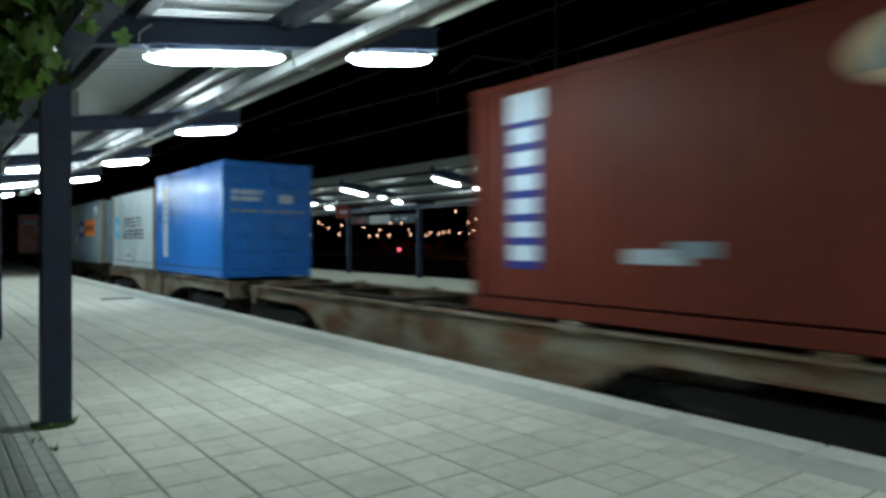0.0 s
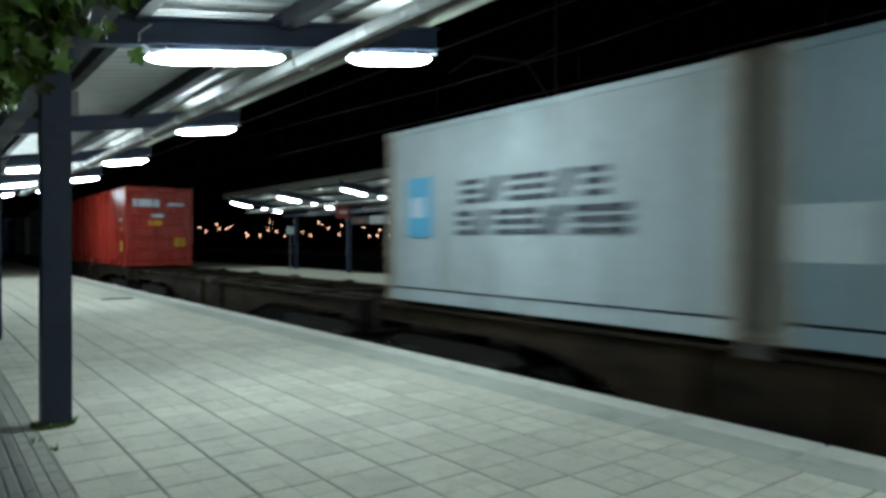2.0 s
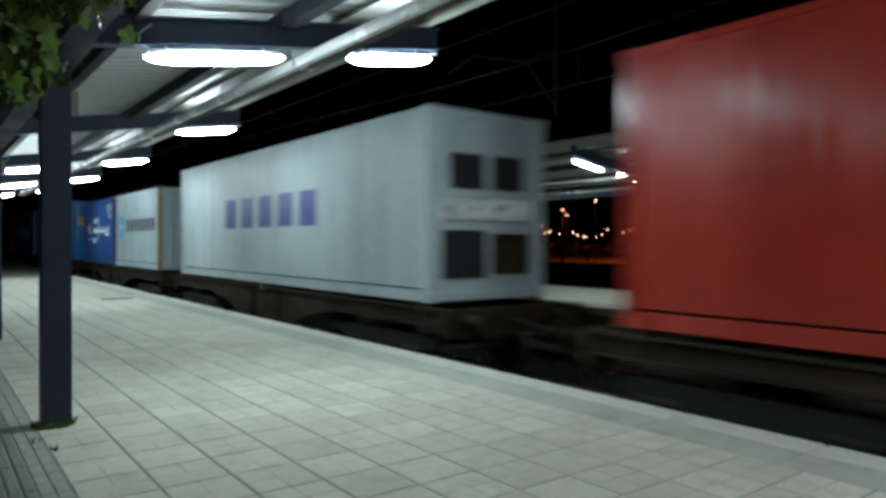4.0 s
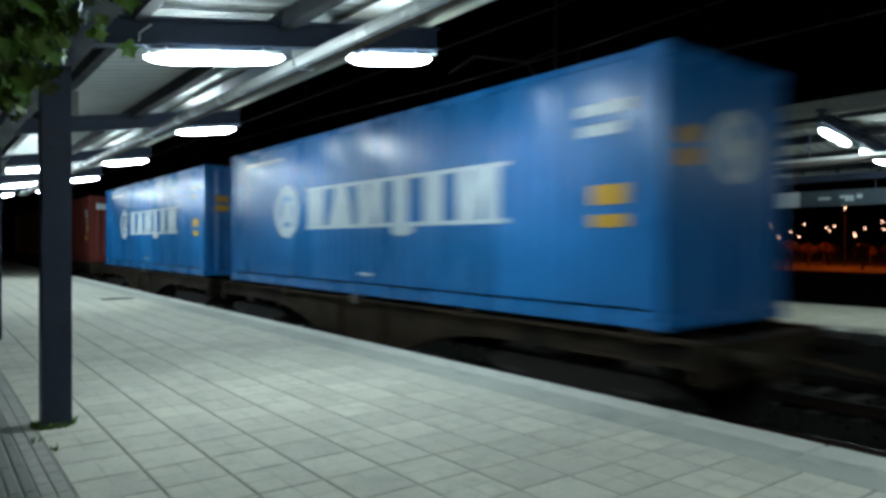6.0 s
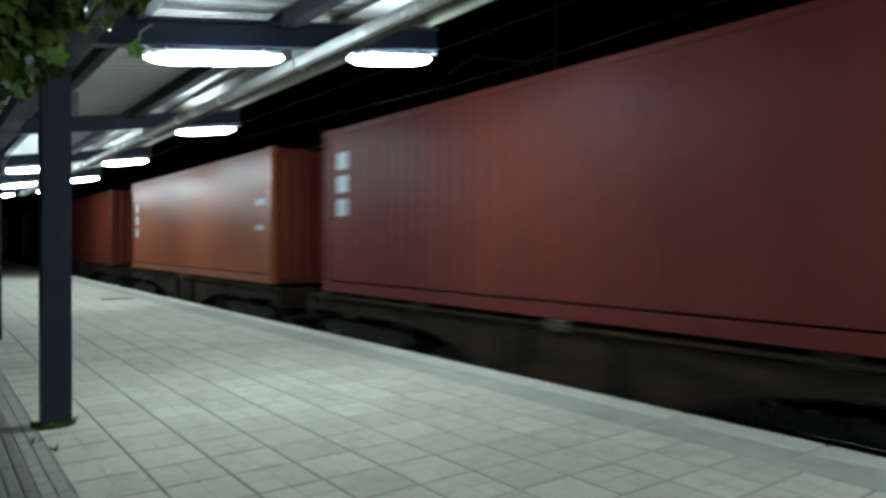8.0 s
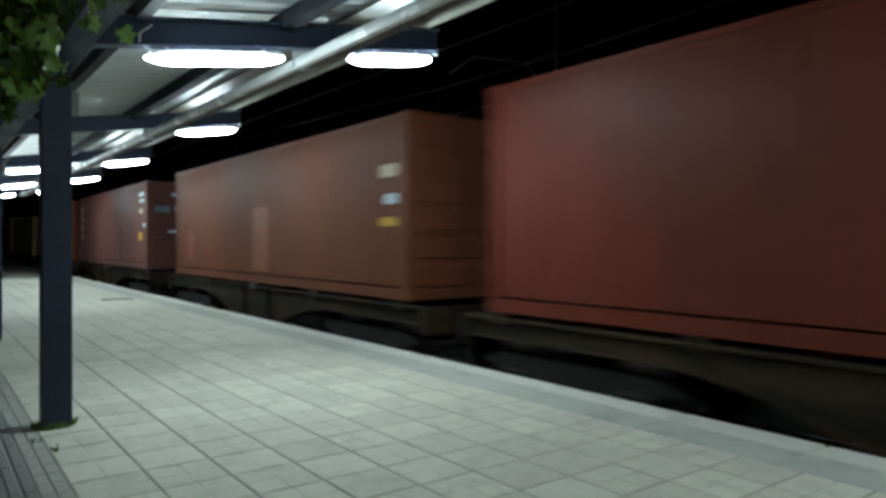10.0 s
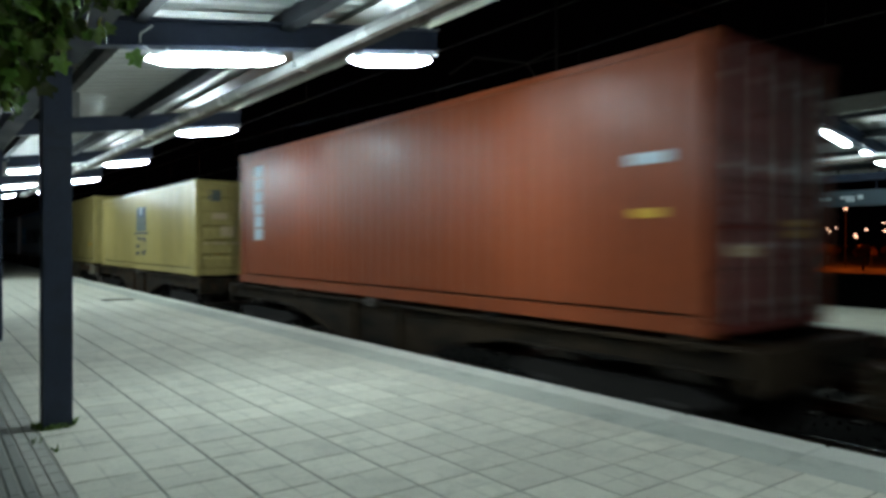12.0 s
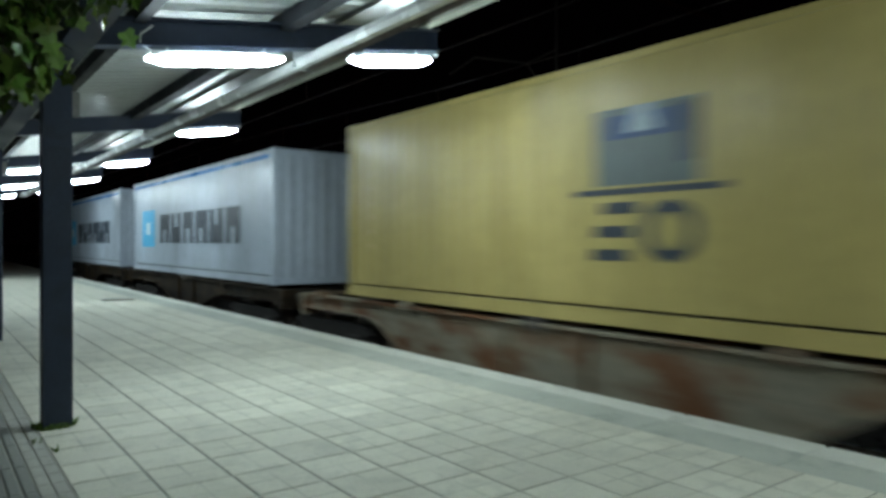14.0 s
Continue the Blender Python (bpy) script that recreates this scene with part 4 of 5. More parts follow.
def train():
    fronts = [(-2.4, UNDER_GREY), (-17.2, UNDER_GREY), (-32.0, UNDER_RED), (-46.8, UNDER_RED), (-62.4, UNDER), (-78.2, UNDER), (-92.9, UNDER), (-109.0, UNDER_RED), (-123.3, UNDER_RED), (-139.1, UNDER), (-153.8, UNDER_RED), (-169.3, UNDER), (-183.45, UNDER), (-199.0, UNDER_RED), (-213.2, UNDER_RED), (-228.8, UNDER), (-244.2, UNDER_GREY), (-258.4, UNDER_RED), (-272.7, UNDER_RED)]
    for i, (f, m) in enumerate(fronts):
        look_word = {UNDER_GREY: "weathered grey and rust", UNDER_RED: "faded red-brown", UNDER: "grimy dark brown"}[m]
        state = "empty" if i == 3 else "loaded"
        shape = (2.9, 4.2, 5.6) if i in (0, 16) else (1.9, 4.6, 5.85, 7.6) if i == 3 else (0.8, 3.5, 4.75)
        wagon(f, m, i % 2 == 0, i % 2 == 1, look_word + " container wagon, " + state, *shape)
    c = container
    R = "rect"
    c(-1.24, L20, HIGH, BRICK_RED, "brick red container with white blocks on a navy column", end="plain",
      marks=[(0.66, 0.56, 0.5, 1.9, MARK_NAVY, R), (0.64, 0.62, 2.35, 0.36, MARK_WHITE, R)] + stack(0.7, 0.6, 0.48, 0.19, 6, 0.295, MARK_WHITE) + [(2.55, 0.75, 0.6, 0.16, PALE_GREY, R), (3.1, 0.5, 0.68, 0.16, BLUE_GREY, R), (4.75, 1.1, 2.06, 0.62, MARK_TAN, "disc"), (4.9, 0.8, 2.2, 0.4, BLUE_GREY, "wedge")])
    c(-17.2, L20, HIGH, BLUE, "bright blue container with white upright panel", marks=[(0.72, 0.46, 0.36, 2.16, MARK_WHITE, R)] + [(0.78, 0.34, 1.42 + 0.2 * k, 0.07, BLUE_GREY, R) for k in range(5)],
      end_marks=[(-0.98, 0.85, 2.05, 0.12, MARK_WHITE), (-0.98, 0.8, 1.88, 0.12, MARK_WHITE), (0.3, 0.4, 1.85, 0.22, MARK_WHITE), (-1.0, 2.0, 1.6, 0.05, MARK_TAN)])
    c(-23.6, L20, STD, OFF_WHITE, "off-white container with two dark lines of lettering", marks=two_lines(1.85, MARK_DARK) + [(0.55, 0.75, 0.95, 0.8, MARK_SKY, R), (0.75, 0.35, 1.2, 0.3, MARK_WHITE, R), (2.4, 0.6, 0.3, 0.06, MARK_DARK, R)], end="plain", post_mat=WORN_POST)
    c(-32.0, L20, STD, BLUE_GREY, "blue grey container with navy and orange panels", marks=[(1.3, 1.0, 1.06, 0.7, MARK_NAVY, R), (1.45, 0.75, 1.24, 0.32, MARK_WHITE, R), (2.55, 2.3, 1.07, 0.74, MARK_ORANGE, R), (2.8, 1.8, 1.32, 0.24, PATCH_ORANGE, R), (0.15, 0.75, 0.66, 0.5, OFF_WHITE, R), (4.55, 1.0, 2.18, 0.18, MARK_WHITE, R), (4.8, 0.55, 2.0, 0.13, MARK_WHITE, R), (2.35, 0.42, 0.5, 0.09, MARK_WHITE, R)], end="plain", end_marks=[(-0.75, 0.5, 0.2, 0.5, MARK_SKY), (-0.3, 0.9, 2.1, 0.12, MARK_WHITE)], post_mat=WORN_POST)
    c(-38.35, L20, STD, OFF_WHITE, "off-white container with two dark lines of lettering", marks=two_lines(1.9, MARK_DARK) + [(0.6, 0.6, 0.9, 0.9, MARK_SKY, R), (0.7, 0.35, 1.2, 0.3, MARK_WHITE, R)], end="plain", post_mat=WORN_POST)
    c(-62.4, L40, HIGH, RED, "glossy red high container with yellow decals on the doors", marks=[(11.25, 0.45, 0.47, 0.4, MARK_YELLOW, R), (11.3, 0.4, 1.25, 0.12, MARK_YELLOW, R), (11.2, 0.5, 1.6, 0.1, MARK_WHITE, R)],
      end_marks=[(-0.95, 0.95, 2.15, 0.28, MARK_WHITE), (-0.4, 0.5, 1.45, 0.2, MARK_YELLOW), (0.55, 0.4, 0.65, 0.35, MARK_YELLOW), (-0.3, 0.45, 1.75, 0.14, MARK_WHITE), (0.3, 0.6, 2.2, 0.12, MARK_WHITE)])
    c(-78.2, L40, HIGH, OFF_WHITE, "white refrigerated container with navy lettering", marks=word(3.6, 1.15, 0.7, 5, 1.05, MARK_NAVY, 0.7), end="reefer", smooth_side=True)
    c(-92.85, L20, STD, PALE_GREY, "pale grey container with sky blue emblem", marks=[(0.5, 0.75, 0.98, 0.8, MARK_SKY, R), (0.65, 0.45, 1.3, 0.16, MARK_WHITE, R)] + notched(1.75, 1.2, 0.42, 7, 0.56, MARK_DARK, MARK_SLATE), end="plain", post_mat=WORN_POST)
    c(-99.3, L20, STD, DEEP_BLUE, "deep blue container with white script lettering", marks=[(1.95, 0.95, 0.78, 1.05, MARK_WHITE, "wave"), (2.85, 0.6, 0.9, 0.95, MARK_FADED, "slant")] + [(2.75 + 0.3 * q, 0.24, 1.2, 0.2 + 0.05 * (q % 3), MARK_FADED, R) for q in range(8)] + [(2.75, 2.0, 1.22, 0.1, MARK_WHITE, R), (4.55, 0.75, 1.08, 0.1, MARK_WHITE, R), (5.0, 0.2, 1.12, 0.42, MARK_WHITE, "slant"), (1.05, 0.62, 1.2, 0.34, MARK_FADED, R), (1.12, 0.42, 1.28, 0.14, MARK_ORANGE, R), (0.4, 0.5, 1.42, 0.08, MARK_FADED, R), (1.15, 0.5, 1.62, 0.05, MARK_FADED, R), (1.1, 0.5, 0.9, 0.04, MARK_WHITE, R), (4.9, 0.75, 2.25, 0.08, MARK_FADED, R), (4.95, 0.8, 2.12, 0.08, MARK_FADED, R), (4.9, 0.6, 2.0, 0.08, MARK_FADED, R), (5.25, 0.4, 1.78, 0.16, MARK_FADED, R)], end="plain")
    for f in (-109.0, -123.3):
        c(f, L40, HIGH, SEA_BLUE, "sea blue container with white round emblem and lettering", end="plain",
          marks=[(2.5, 1.15, 0.92, 1.08, MARK_WHITE, "ring"), (2.8, 0.3, 1.2, 0.5, MARK_WHITE, "slant"), (3.02, 0.34, 1.24, 0.42, MARK_WHITE, R)] + broad_word(4.0) + [(7.1, 0.62, 0.93, 0.2, MARK_WHITE, "disc"), (0.95, 2.0, 2.52, 0.07, MARK_WHITE, R), (11.05, 0.75, 2.25, 0.13, MARK_WHITE, R), (11.1, 0.6, 2.02, 0.13, MARK_WHITE, R), (11.25, 0.5, 1.25, 0.22, MARK_YELLOW, R), (11.25, 0.5, 1.0, 0.14, MARK_YELLOW, R), (6.1, 0.4, 0.26, 0.05, MARK_WHITE, R)],
          end_marks=[(-0.9, 0.36, 1.9, 0.18, MARK_YELLOW), (-0.9, 0.36, 1.66, 0.18, MARK_YELLOW), (-0.28, 0.95, 1.5, 0.85, MARK_WHITE, "disc"), (0.0, 0.3, 1.62, 0.2, SEA_BLUE, "disc"), (0.15, 0.3, 2.0, 0.2, SEA_BLUE, "disc")])
    c(-139.1, L40, HIGH, MAROON, "maroon container with yellow warning decals", marks=stack(0.48, 1.3, 0.36, 0.3, 3, 0.42, MARK_WHITE) + [(11.3, 0.45, 2.1, 0.16, MARK_WHITE, R), (11.4, 0.6, 1.93, 0.1, MARK_WHITE, R), (11.25, 0.45, 0.9, 0.22, MARK_YELLOW, R), (11.55, 0.35, 1.25, 0.34, MARK_TAN, R), (11.55, 0.35, 1.68, 0.14, MARK_TAN, R)], end="plain",
      end_marks=[(-0.9, 0.75, 2.3, 0.25, MARK_WHITE), (0.3, 0.5, 0.5, 0.25, MARK_YELLOW)])
    # front end in darker brick red: the shade on it is put into the paint
    c(-153.8, L40, HIGH, RUST_ORANGE, "faded orange container with small pale lettering", marks=stack(0.4, 1.0, 0.32, 0.28, 3, 0.42, MARK_WHITE) + [(11.35, 0.5, 1.65, 0.14, MARK_WHITE, R), (11.35, 0.4, 1.1, 0.1, MARK_WHITE, R)], end="plain", end_mat=BRICK_RED, end_marks=[(0.3, 0.35, 2.1, 0.12, MARK_TAN)])
    c(-169.3, L40, HIGH, BRICK_RED, "brick red container with plain corrugated sides", end="plain")
    c(-183.45, L40, HIGH, BROWN, "orange brown container with an orange repair patch", marks=[(5.9, 0.85, 0.2, 1.42, PATCH_ORANGE, R), (1.0, 0.6, 0.3, 0.9, RUST_MARK, "disc"), (11.4, 0.5, 1.9, 0.2, MARK_TAN, R), (11.5, 0.4, 1.46, 0.16, MARK_WHITE, R), (11.4, 0.5, 1.1, 0.14, MARK_YELLOW, R)])
    c(-199.0, L40, HIGH, MAUVE, "faded mauve brown container with worn doors and decals", marks=stack(0.45, 0.95, 0.4, 0.28, 4, 0.42, MARK_TAN) + [(11.15, 0.6, 2.42, 0.12, MARK_WHITE, R), (11.2, 0.55, 2.2, 0.12, MARK_WHITE, R), (11.2, 0.4, 1.83, 0.16, MARK_TAN, R), (11.0, 0.5, 0.9, 0.28, MARK_YELLOW, R), (8.3, 0.35, 0.17, 1.2, RAILSIDE, R), (11.7, 0.3, 1.36, 0.12, MARK_WHITE, R)],
      end_marks=[(-0.95, 0.5, 1.85, 0.22, BLUE_GREY), (-0.3, 0.4, 1.9, 0.14, PALE_GREY), (-0.4, 0.35, 2.4, 0.12, MARK_WHITE), (-0.5, 0.45, 1.15, 0.1, MARK_WHITE), (0.1, 0.4, 0.95, 0.1, MARK_WHITE), (0.6, 0.35, 0.45, 0.3, MARK_YELLOW), (0.2, 0.5, 1.6, 0.12, MARK_TAN), (0.3, 0.4, 2.2, 0.14, MARK_TAN)])
    c(-213.2, L40, HIGH, ORANGE, "orange container with upright white lettering and rusty doors", marks=stack(0.85, 0.9, 0.4, 0.25, 6, 0.28, MARK_WHITE) + [(11.25, 0.5, 1.66, 0.12, MARK_WHITE, R), (11.3, 0.4, 1.1, 0.1, MARK_YELLOW, R)], end_mat=MAROON, end_marks=[(0.4, 0.4, 0.9, 0.2, MARK_YELLOW), (-0.8, 0.5, 0.7, 0.12, MARK_TAN)])
    for f, high, z, end, extra in ((-228.8, STD, 1.22, "doors", []), (-242.9, HIGH, 1.46, "plain", [(10.9, 0.9, 0.72, 0.1, MARK_YELLOW, R), (10.9, 1.0, 2.1, 0.02, MARK_TAN, R)])):
        c(f, L40, high, YELLOW, "yellow container with a dark square emblem over lettering", marks=emblem(5.6, z) + extra + stack(0.7, 0.75, 0.1, 0.06, 6, 0.24, MARK_TAN), end=end,
          end_marks=[(-0.85, 0.35, 2.0, 0.32, MARK_SLATE), (-0.8, 0.5, 1.5, 0.18, MARK_TAN), (-0.5, 0.4, 1.0, 0.3, MARK_TAN), (-0.95, 1.8, 0.8, 0.05, MARK_TAN)] if end == "doors" else [])
    for f in (-258.4, -272.7):
        c(f, L40, HIGH, SILVER, "silver grey container with dark lettering and blue emblem", marks=[(1.15, 1.5, 0.7, 1.2, MARK_SKY, R), (1.6, 0.5, 1.1, 0.4, MARK_WHITE, R)] + notched(3.35, 0.82, 0.9, 6, 1.18, MARK_DARK, SILVER) + [(0.2, 11.8, 2.68, 0.1, SEA_BLUE, R)], end="plain")


# ---- far car park ----
def street_lamp_far(x, y, h):
    t = thing("street_lamp", "tall sodium street lamp glowing orange", "street lamp", pose(x, y, -1.44), "car park lamps")
    bm = bmesh.new()
    rod(bm, (0, 0, 0), (0, 0, h), 0.07, 6, 0.04)
    part("pole", bm, DARK_POLE, t)
    bm = bmesh.new()
    s = 0.06 + 0.0008 * math.hypot(x, y)
    rod(bm, (0, 0, h), (0, 0, h + s * 0.7), s * 0.7, 8, s)
    rod(bm, (0, 0, h + s * 0.7), (0, 0, h + s * 1.4), s, 8, s * 0.6)
    part("lantern", bm, SODIUM_LIGHT, t, "glowing sodium lantern")
    bm = bmesh.new()
    rod(bm, (0, 0, h + s * 1.4), (0, 0, h + s * 1.7), s * 1.1, 8, s * 0.3)
    part("cap", bm, DARK_POLE, t)


def far_tree(x, y, h, seed):
    rng = random.Random(seed)
    t = thing("tree", "small round car park tree lit from above, lamp orange tinted into its leaves", "tree", pose(x, y, -1.44), "car park trees")
    bm = bmesh.new()
    rod(bm, (0, 0, 0), (0.1, 0, h * 0.5), 0.14, 6, 0.09)
    for k in range(4):
        a = rng.uniform(0, 6.3)
        rod(bm, (0.1, 0, h * 0.45), (math.cos(a) * h * 0.2, math.sin(a) * h * 0.2, h * 0.75), 0.06, 5, 0.02)
    part("trunk", bm, BARK, t)
    verts, faces = [], []
    for i in range(260):
        a, e, r = rng.uniform(0, 6.3), rng.uniform(-0.6, 1.5), h * 0.3 * rng.uniform(0.3, 1.1)
        c = Vector((math.cos(a) * math.cos(e) * r, math.sin(a) * math.cos(e) * r, h * 0.68 + math.sin(e) * r * 0.8))
        d = Euler((rng.uniform(0, 6), rng.uniform(0, 6), rng.uniform(0, 6))).to_matrix()
        k, s = len(verts), rng.uniform(0.12, 0.3)
        verts += [c + d @ Vector(q) * s for q in ((-1, -0.6, 0), (1, -0.5, 0.2), (0.8, 0.7, 0), (-0.7, 0.6, 0.2))]
        faces.append((k, k + 1, k + 2, k + 3))
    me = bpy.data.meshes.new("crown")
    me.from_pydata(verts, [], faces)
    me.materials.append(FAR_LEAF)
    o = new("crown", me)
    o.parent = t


def along(px_angle, dist):
    """A place at an angle in degrees off the cross direction, at a distance from the eye."""
    a = radians(px_angle)
    return -math.sin(a) * dist, math.cos(a) * dist


def distance():
    rng = random.Random(11)
    # the tall lamps that stand out: angle off the cross direction, distance, head height
    for a, d, h in ((40.6, 95, 8.6), (43.2, 120, 8.6), (42.9, 130, 8.0), (33.9, 90, 7.6), (26.3, 92, 7.5), (22.9, 105, 7.6), (52.0, 120, 8.3), (50.3, 150, 8.0), (37.0, 130, 6.5), (29.0, 120, 5.2), (56.0, 120, 6.5), (48.0, 140, 6.5)):
        x, y = along(a, d)
        street_lamp_far(x, y, h)
    for i in range(105):
        a = 19 + 60 * (i + rng.uniform(-0.3, 1.3)) / 105
        d = rng.uniform(150, 300)
        x, y = along(a, d)
        street_lamp_far(x, y, 2.9 + d * rng.choice((0.009, 0.012, 0.015, 0.018, 0.02, 0.026)) * rng.uniform(0.9, 1.1))
    for i in range(84):
        a, d = rng.uniform(19, 58), rng.uniform(85, 190)
        x, y = along(a, d)
        far_tree(x, y, rng.uniform(1.9, 3.7), 40 + i)
    for a, d, power in ((22, 98, 2600), (26, 118, 900), (33, 130, 800), (39, 125, 1600), (43, 120, 800), (52, 130, 300)):
        x, y = along(a, d)
        la = bpy.data.lights.new("car_park_light", "POINT")
        la.energy, la.color, la.shadow_soft_size = power, (1.0, 0.15, 0.012), 0.4
        o = new("car_park_light", la)
        o.location = (x, y, 5.6)


def track_signal(x, y):
    t = thing("track_signal", "low track signal glowing red in the dark", "signal", pose(x, y, -1.5))
    bm = bmesh.new()
    rod(bm, (0, 0, 0), (0, 0, 1.9), 0.05, 8)
    part("mast", bm, DARK_POLE, t)
    bm = bmesh.new()
    bevelbox(bm, -0.15, 0.15, -0.1, 0.1, 1.85, 2.4, 0.03)
    part("head", bm, BLACK, t)
    bm = bmesh.new()
    rod(bm, (0.05, -0.1, 2.15), (0.07, -0.14, 2.15), 0.1, 12)
    part("lens", bm, RED_LENS, t, "glowing red lens")


def catenary():
    for y, lab in ((TRACK, "overhead line of the occupied track"), (TRACK2, "overhead line of the empty track")):
        t = thing("overhead_line", lab, "overhead line", pose(0, y, 0), kind="structure")
        bm = bmesh.new()
        rod(bm, (-110, 0.1, 4.85), (20, -0.1, 4.85), 0.012, 5)
        part("contact_wire", bm, CABLE, t)
        bm = bmesh.new()
        xs = [-110 + 5 * i for i in range(27)]
        zz = [5.55 + 0.5 * abs(math.sin((x + 12) * math.pi / 50)) for x in xs]
        for a, b, za, zb in zip(xs, xs[1:], zz, zz[1:]):
            rod(bm, (a, 0, za), (b, 0, zb), 0.012, 5)
        part("carrier_wire", bm, CABLE, t)
        for x, z in zip(xs, zz):
            bm = bmesh.new()
            rod(bm, (x, 0, 4.86), (x, 0, z), 0.006, 4)
            part("dropper", bm, CABLE, t)
    t = thing("catenary_portal", "steel portal carrying the overhead line", "portal", pose(-12.0, 0, 0), kind="structure")
    # mast and girder take the near-black, so they sink into the night
    bm = bmesh.new()
    rod(bm, (0, 19.4, -1.45), (0, 19.4, 8.6), 0.11, 8)
    part("mast", bm, UNLIT_BLACK, t)
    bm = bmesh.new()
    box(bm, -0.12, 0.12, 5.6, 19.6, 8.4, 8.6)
    part("cross_girder", bm, UNLIT_BLACK, t)
    bm = bmesh.new()
    rod(bm, (0, 12.5, 4.7), (0, 12.5, 8.4), 0.035, 8)
    part("drop_tube", bm, BOGIE, t)
    for p, q in (((0, 12.45, 4.9), (0, 11.5, 5.8)), ((0, 11.5, 5.8), (0, 9.9, 5.68)), ((0, 9.9, 5.68), (0, 9.2, 5.2)), ((0, 11.5, 5.8), (0, 12.5, 6.3))):
        bm = bmesh.new()
        rod(bm, p, q, 0.025, 8)
        part("registration_arm", bm, SLEEPER, t)


# ---- near tree and weeds ----
BRANCHES = []


def leaf_mesh():
    """A five-lobed leaf, slightly folded, about 9 cm long."""
    pts = [(0, 0), (0.35, -0.12), (0.5, 0.12), (0.32, 0.3), (0.62, 0.55), (0.3, 0.62), (0.0, 1.0), (-0.3, 0.62), (-0.62, 0.55), (-0.32, 0.3), (-0.5, 0.12), (-0.35, -0.12)]
    verts = [(0, 0.3, 0.0)] + [(x, y, -0.22 * abs(x) - 0.12 * y * y) for x, y in pts]
    n = len(pts)
    faces = [(0, 1 + i, 1 + (i + 1) % n) for i in range(n)]
    return verts, faces


def tree():
    t = thing("tree", "broad-leaved tree overhanging the platform, partly lit", "tree", pose(-2.6, -1.3, 0))
    bm = bmesh.new()
    pts = [(0, 0, 0), (0.05, 0.02, 0.9), (0.0, 0.06, 1.8), (-0.05, 0.2, 2.6), (-0.1, 0.3, 3.3)]
    rad = (0.14, 0.115, 0.1, 0.08, 0.04)
    for a, b, ra, rb in zip(pts, pts[1:], rad, rad[1:]):
        rod(bm, a, b, ra, 10, rb)
    part("trunk", bm, BARK, t, smooth=True)
    lv, lf = leaf_mesh()
    rng = random.Random(9)
    # limbs reach out from the trunk; the clump of leaves hangs round each end
    ends = [((-0.29, 1.53, 2.32), 0.18, 150), ((-0.26, 1.63, 2.37), 0.15, 90), ((-0.22, 1.84, 2.5), 0.12, 34), ((-0.3, 1.44, 2.2), 0.14, 90), ((-0.34, 1.6, 2.2), 0.09, 34), ((-0.32, 1.5, 2.12), 0.07, 22), ((-0.4, 1.5, 2.04), 0.05, 12), ((0.2, 0.8, 2.7), 0.4, 110), ((-0.5, 0.6, 2.9), 0.4, 110), ((0.1, -0.4, 3.0), 0.5, 120)]
    for (ex, ey, ez), spread, count in ends:
        bm = bmesh.new()
        s, e = Vector((-0.04, 0.15, 2.3)), Vector((ex, ey, ez))
        mid = (s + e) / 2 + Vector((0, 0, 0.22))
        rod(bm, s, mid, 0.03, 6, 0.02)
        rod(bm, mid, e, 0.02, 6, 0.006)
        br = part("branch", bm, BARK, t)
        verts, faces = [], []
        for i in range(count):
            c = e + Vector((rng.gauss(0, 1), rng.gauss(0, 1), rng.gauss(-0.15, 0.75))) * spread * 0.62
            d = Euler((rng.uniform(-1.9, -0.5), rng.uniform(-0.7, 0.7), rng.uniform(0, 6.3))).to_matrix()
            k, sc = len(verts), rng.uniform(0.045, 0.085)
            verts += [c + d @ (Vector(v) * sc) for v in lv]
            faces += [tuple(k + q for q in f) for f in lf]
        me = bpy.data.meshes.new("leaves")
        me.from_pydata(verts, [], faces)
        me.materials.append(LEAF)
        o = new("leaves", me)
        o.parent = br
        BRANCHES.append(br)
    bm = bmesh.new()
    bevelbox(bm, -3.1, -2.1, -1.8, -0.8, -0.012, 0.03, 0.01)
    tagged(part("tree_pit", bm, EARTH), "earth-filled tree pit in the paving", "tree pit", kind="structure")


def weeds(x, y, spread, count, seed, label):
    rng = random.Random(seed)
    verts, faces = [], []
    for i in range(count):
        a, r = rng.uniform(0, 6.3), spread * rng.uniform(0.3, 1.0)
        c = Vector((math.cos(a) * r, math.sin(a) * r, 0))
        h, lean, b = rng.uniform(0.02, 0.06), rng.uniform(0, 6.3), rng.uniform(0.003, 0.007)
        d = Vector((math.cos(lean), math.sin(lean), 0))
        side = Vector((-d.y, d.x, 0)) * b
        k = len(verts)
        verts += [c - side, c + side, c + d * h * 0.5 + side * 0.7 + Vector((0, 0, h * 0.7)), c + d * h * 0.5 - side * 0.7 + Vector((0, 0, h * 0.7)), c + d * h * 1.1 + Vector((0, 0, h * 0.8))]
        faces += [(k, k + 1, k + 2, k + 3), (k + 3, k + 2, k + 4)]
    me = bpy.data.meshes.new("weeds")
    me.from_pydata(verts, [], faces)
    me.materials.append(WEED)
    o = tagged(new("weeds", me), label, "weeds", kind="stuff")
    o.location = (x, y, 0)


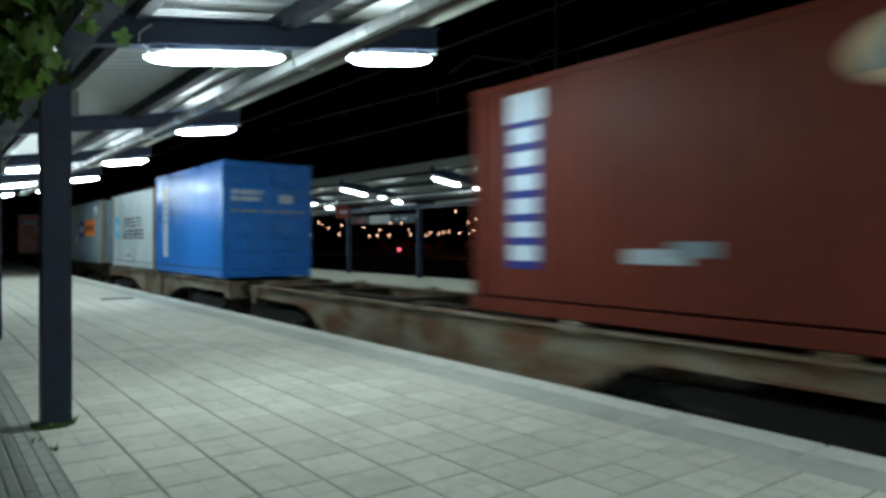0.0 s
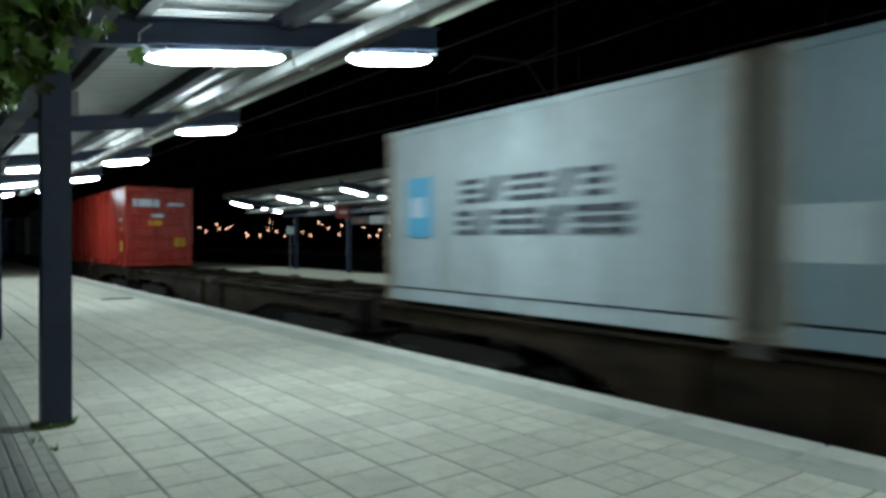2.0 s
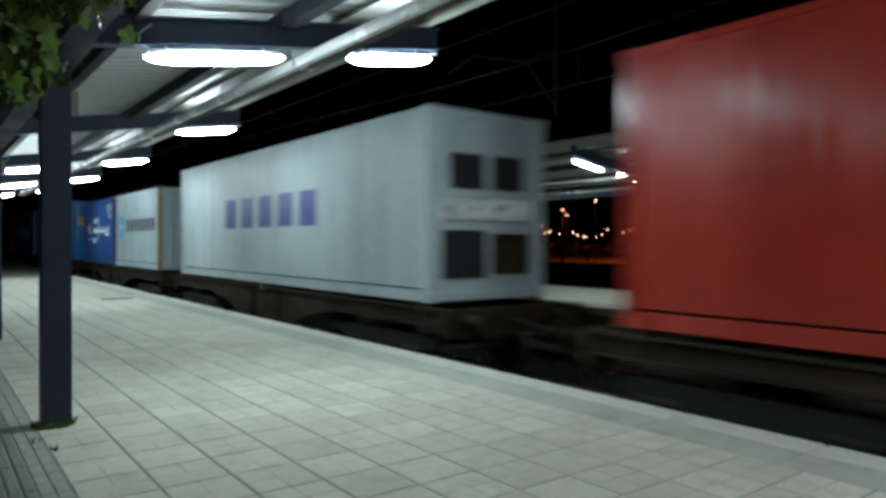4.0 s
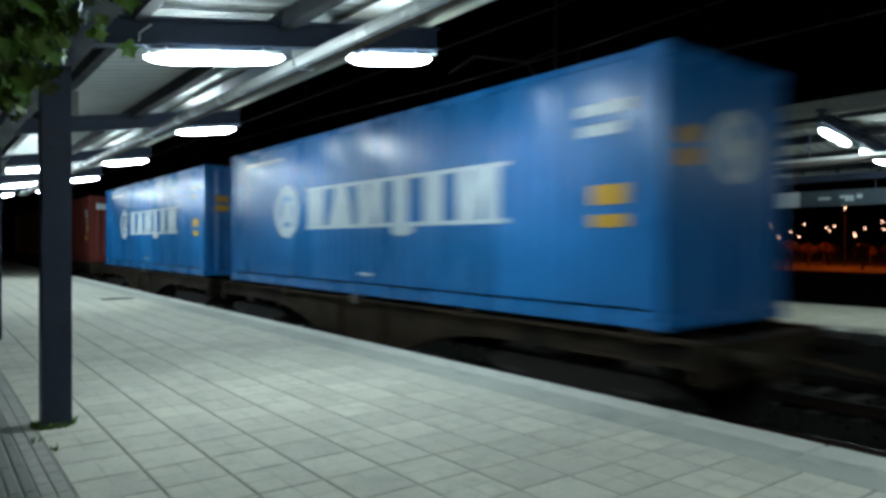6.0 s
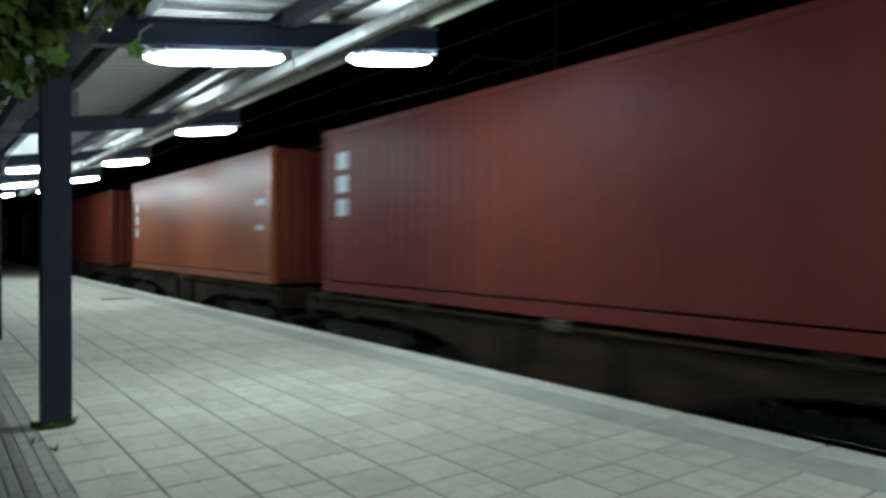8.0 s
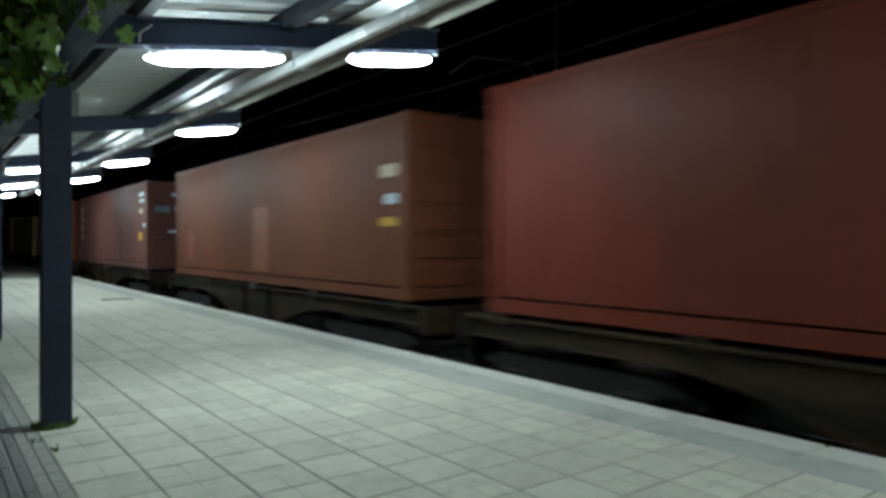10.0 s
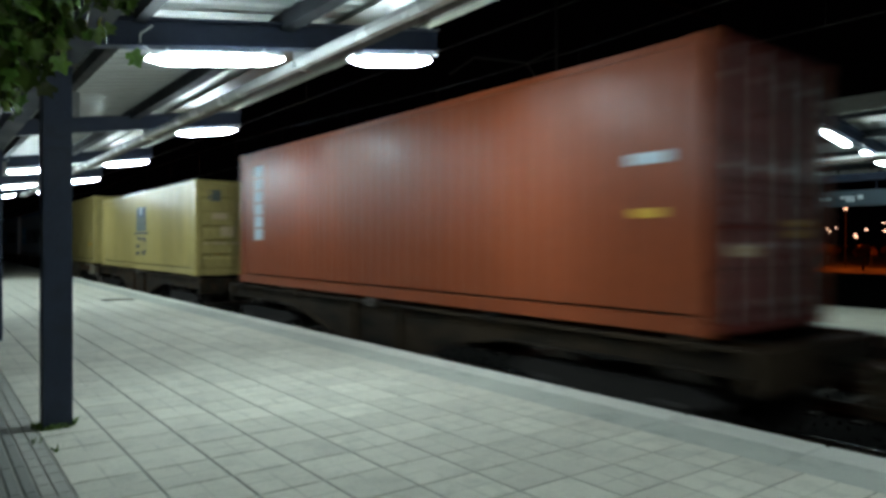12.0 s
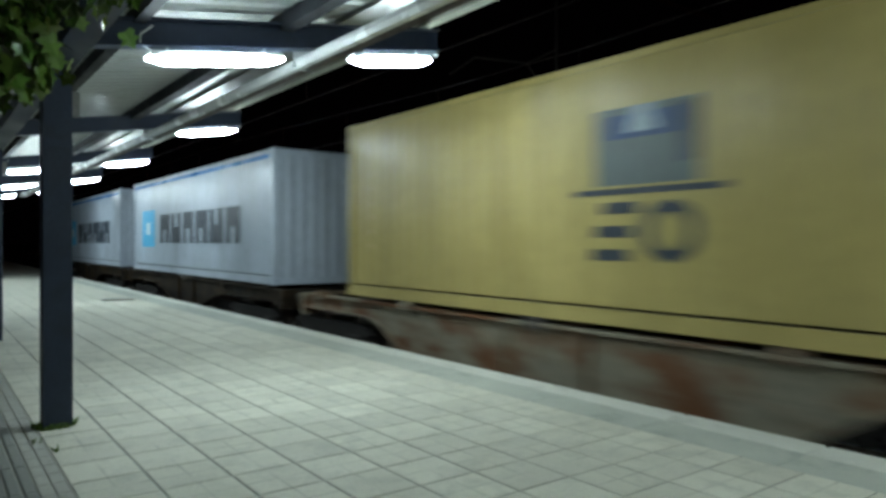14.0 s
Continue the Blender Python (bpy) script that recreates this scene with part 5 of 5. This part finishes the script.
def grate():
    t = thing("drain_grate", "dark slotted drain grate let into the paving", "drain grate", pose(-19.8, 4.15, 0))
    bm = bmesh.new()
    for a, b, c, d in ((-0.17, -0.14, -0.38, 0.38), (0.14, 0.17, -0.38, 0.38), (-0.14, 0.14, -0.38, -0.35), (-0.14, 0.14, 0.35, 0.38)):
        box(bm, a, b, c, d, -0.012, 0.008)
    part("frame", bm, UNDER, t)
    bm = bmesh.new()
    box(bm, -0.14, 0.14, -0.35, 0.35, -0.011, 0.001)
    part("pit", bm, BLACK, t)
    for i in range(9):
        bm = bmesh.new()
        y = -0.31 + i * 0.0775
        box(bm, -0.139, 0.139, y - 0.016, y + 0.016, 0.001, 0.006)
        part("bar", bm, BOGIE, t)


# ---- paving pieces, last of the setting ----
def paving(platform):
    rng = random.Random(21)
    shapes = []
    for k in range(6):
        bm = bmesh.new()
        g, top = 0.0068, -0.001 - 0.0012 * k / 5
        bevelbox(bm, g, TILE - g, g, TILE - g, -0.014, top, 0.005)
        shapes.append(mesh_of(bm, "paver", SCORED))
    rest = []
    for j in range(-120, 40):
        for i in range(-2, 7):
            x, y = TX + j * TILE, TY + i * TILE
            if -12.7 < x < -1.0:
                o = new("paver", shapes[rng.randrange(6)])
                o.location = (x, y, 0)
                o.parent = platform
            else:
                rest.append((x, y))
    verts, faces = [], []
    for x, y in rest:
        k, g = len(verts), 0.0068
        for q in ((g, g), (TILE - g, g), (TILE - g, TILE - g), (g, TILE - g)):
            verts.append((x + q[0], y + q[1], -0.014))
        for q in ((g, g), (TILE - g, g), (TILE - g, TILE - g), (g, TILE - g)):
            verts.append((x + q[0], y + q[1], -0.002))
        faces += quad_faces(k)
    me = bpy.data.meshes.new("far_pavers")
    me.from_pydata(verts, [], faces)
    me.materials.append(PAVER)
    o = tagged(new("far_pavers", me), kind="stuff")
    o.parent = platform
    # ribbed guidance strip and the plain slabs behind it
    y1 = TY - 2 * TILE - 0.006
    bm = bmesh.new()
    for r in range(2):
        x = -40.0
        while x < 8:
            bevelbox(bm, x + 0.004, x + TILE / 2 - 0.004, y1 - 0.083 * (r + 1) + 0.004, y1 - 0.083 * r - 0.004, -0.012, -0.001, 0.004)
            x += TILE / 2
    tagged(part("border_pavers", bm, BORDER, platform, "narrow border pavers"), kind="stuff")
    y1 -= 0.166
    bm = bmesh.new()
    for r in range(7):
        y = y1 - 0.078 * (r + 1)
        x = -60.0
        while x < 8:
            bevelbox(bm, x + 0.003, x + 0.597, y + 0.005, y + 0.073, -0.012, 0.002, 0.008)
            x += 0.6
    tagged(part("guidance_ribs", bm, RIBBED, platform, "grey ribbed guidance strip"), kind="stuff")
    y = y1 - 0.55
    bm = bmesh.new()
    while y > -3.9:
        x = -60.0
        while x < 8:
            box(bm, x + 0.004, x + TILE - 0.004, y - TILE + 0.004, y - 0.004, -0.012, -0.001)
            x += TILE
        y -= TILE
    tagged(part("back_slabs", bm, PAVER, platform), kind="stuff")


def motions():
    marks = (0.0, 3.5, 7.0, 10.5, 14.0)
    for t, x in WAGONS:
        walk(t, [(s, pose(x + SPEED * s, TRACK, 0)) for s in marks])
    for t, x in LOADS:
        walk(t, [(s, pose(x + SPEED * s, TRACK, 0.6)) for s in marks])
    # wheels roll; those at one end of their bogies turn alike and share one set of keys
    for wheels, x in ((FRONT_WHEELS, 0.9), (REAR_WHEELS, -0.9)):
        step = math.degrees(SPEED / 0.46 / FPS)
        walk(wheels[0], [(k / FPS, pose(x, 0, RAIL + 0.46, 0, step * k, 0)) for k in range(0, 14 * FPS + 1)])
        act, slot = wheels[0].animation_data.action, wheels[0].animation_data.action_slot
        for w in wheels[1:]:
            w.rotation_mode = "QUATERNION"
            w.animation_data_create()
            w.animation_data.action = act
            w.animation_data.action_slot = slot
    # branches stir in the wind and the draught of the train
    for i, b in enumerate(BRANCHES):
        rows = []
        for k in range(0, 36):
            s = k * 0.4
            rows.append((s, pose(0, 0, 0, 0.8 * math.sin(1.9 * s + i), 0.6 * math.sin(1.3 * s + 2 * i), 1.0 * math.sin(1.1 * s + 0.7 * i))))
        walk(b, rows)


ground()
track(TRACK, "ballasted track under the freight train")
track(TRACK2, "empty ballasted track")
near = platform_near()
platform_far()
canopies()
sign_band(-11.95, -6.3, POST2_Y - 0.05, 2.4, 2.76)
sign_band(-30.4, -24.8, POST2_Y - 0.05, 2.4, 2.76)
loudspeaker(-8.8, 15.3, 3.4)
hanging_sign(-28.4, 15.6)
for x in (-6.45, -6.45 - BAY):
    end_sensor(x)
post_sign(-35.0, 16.0)
train()
distance()
track_signal(-75.0, 49.5)
catenary()
tree()
weeds(-6.45, 0.87, 0.165, 520, 3, "green weeds round the foot of a canopy post")
weeds(-5.65, 0.77, 0.03, 12, 5, "small weed in a paving joint")
weeds(-5.95, 0.68, 0.03, 9, 6, "small weed in a paving joint")
grate()
paving(near)
motions()
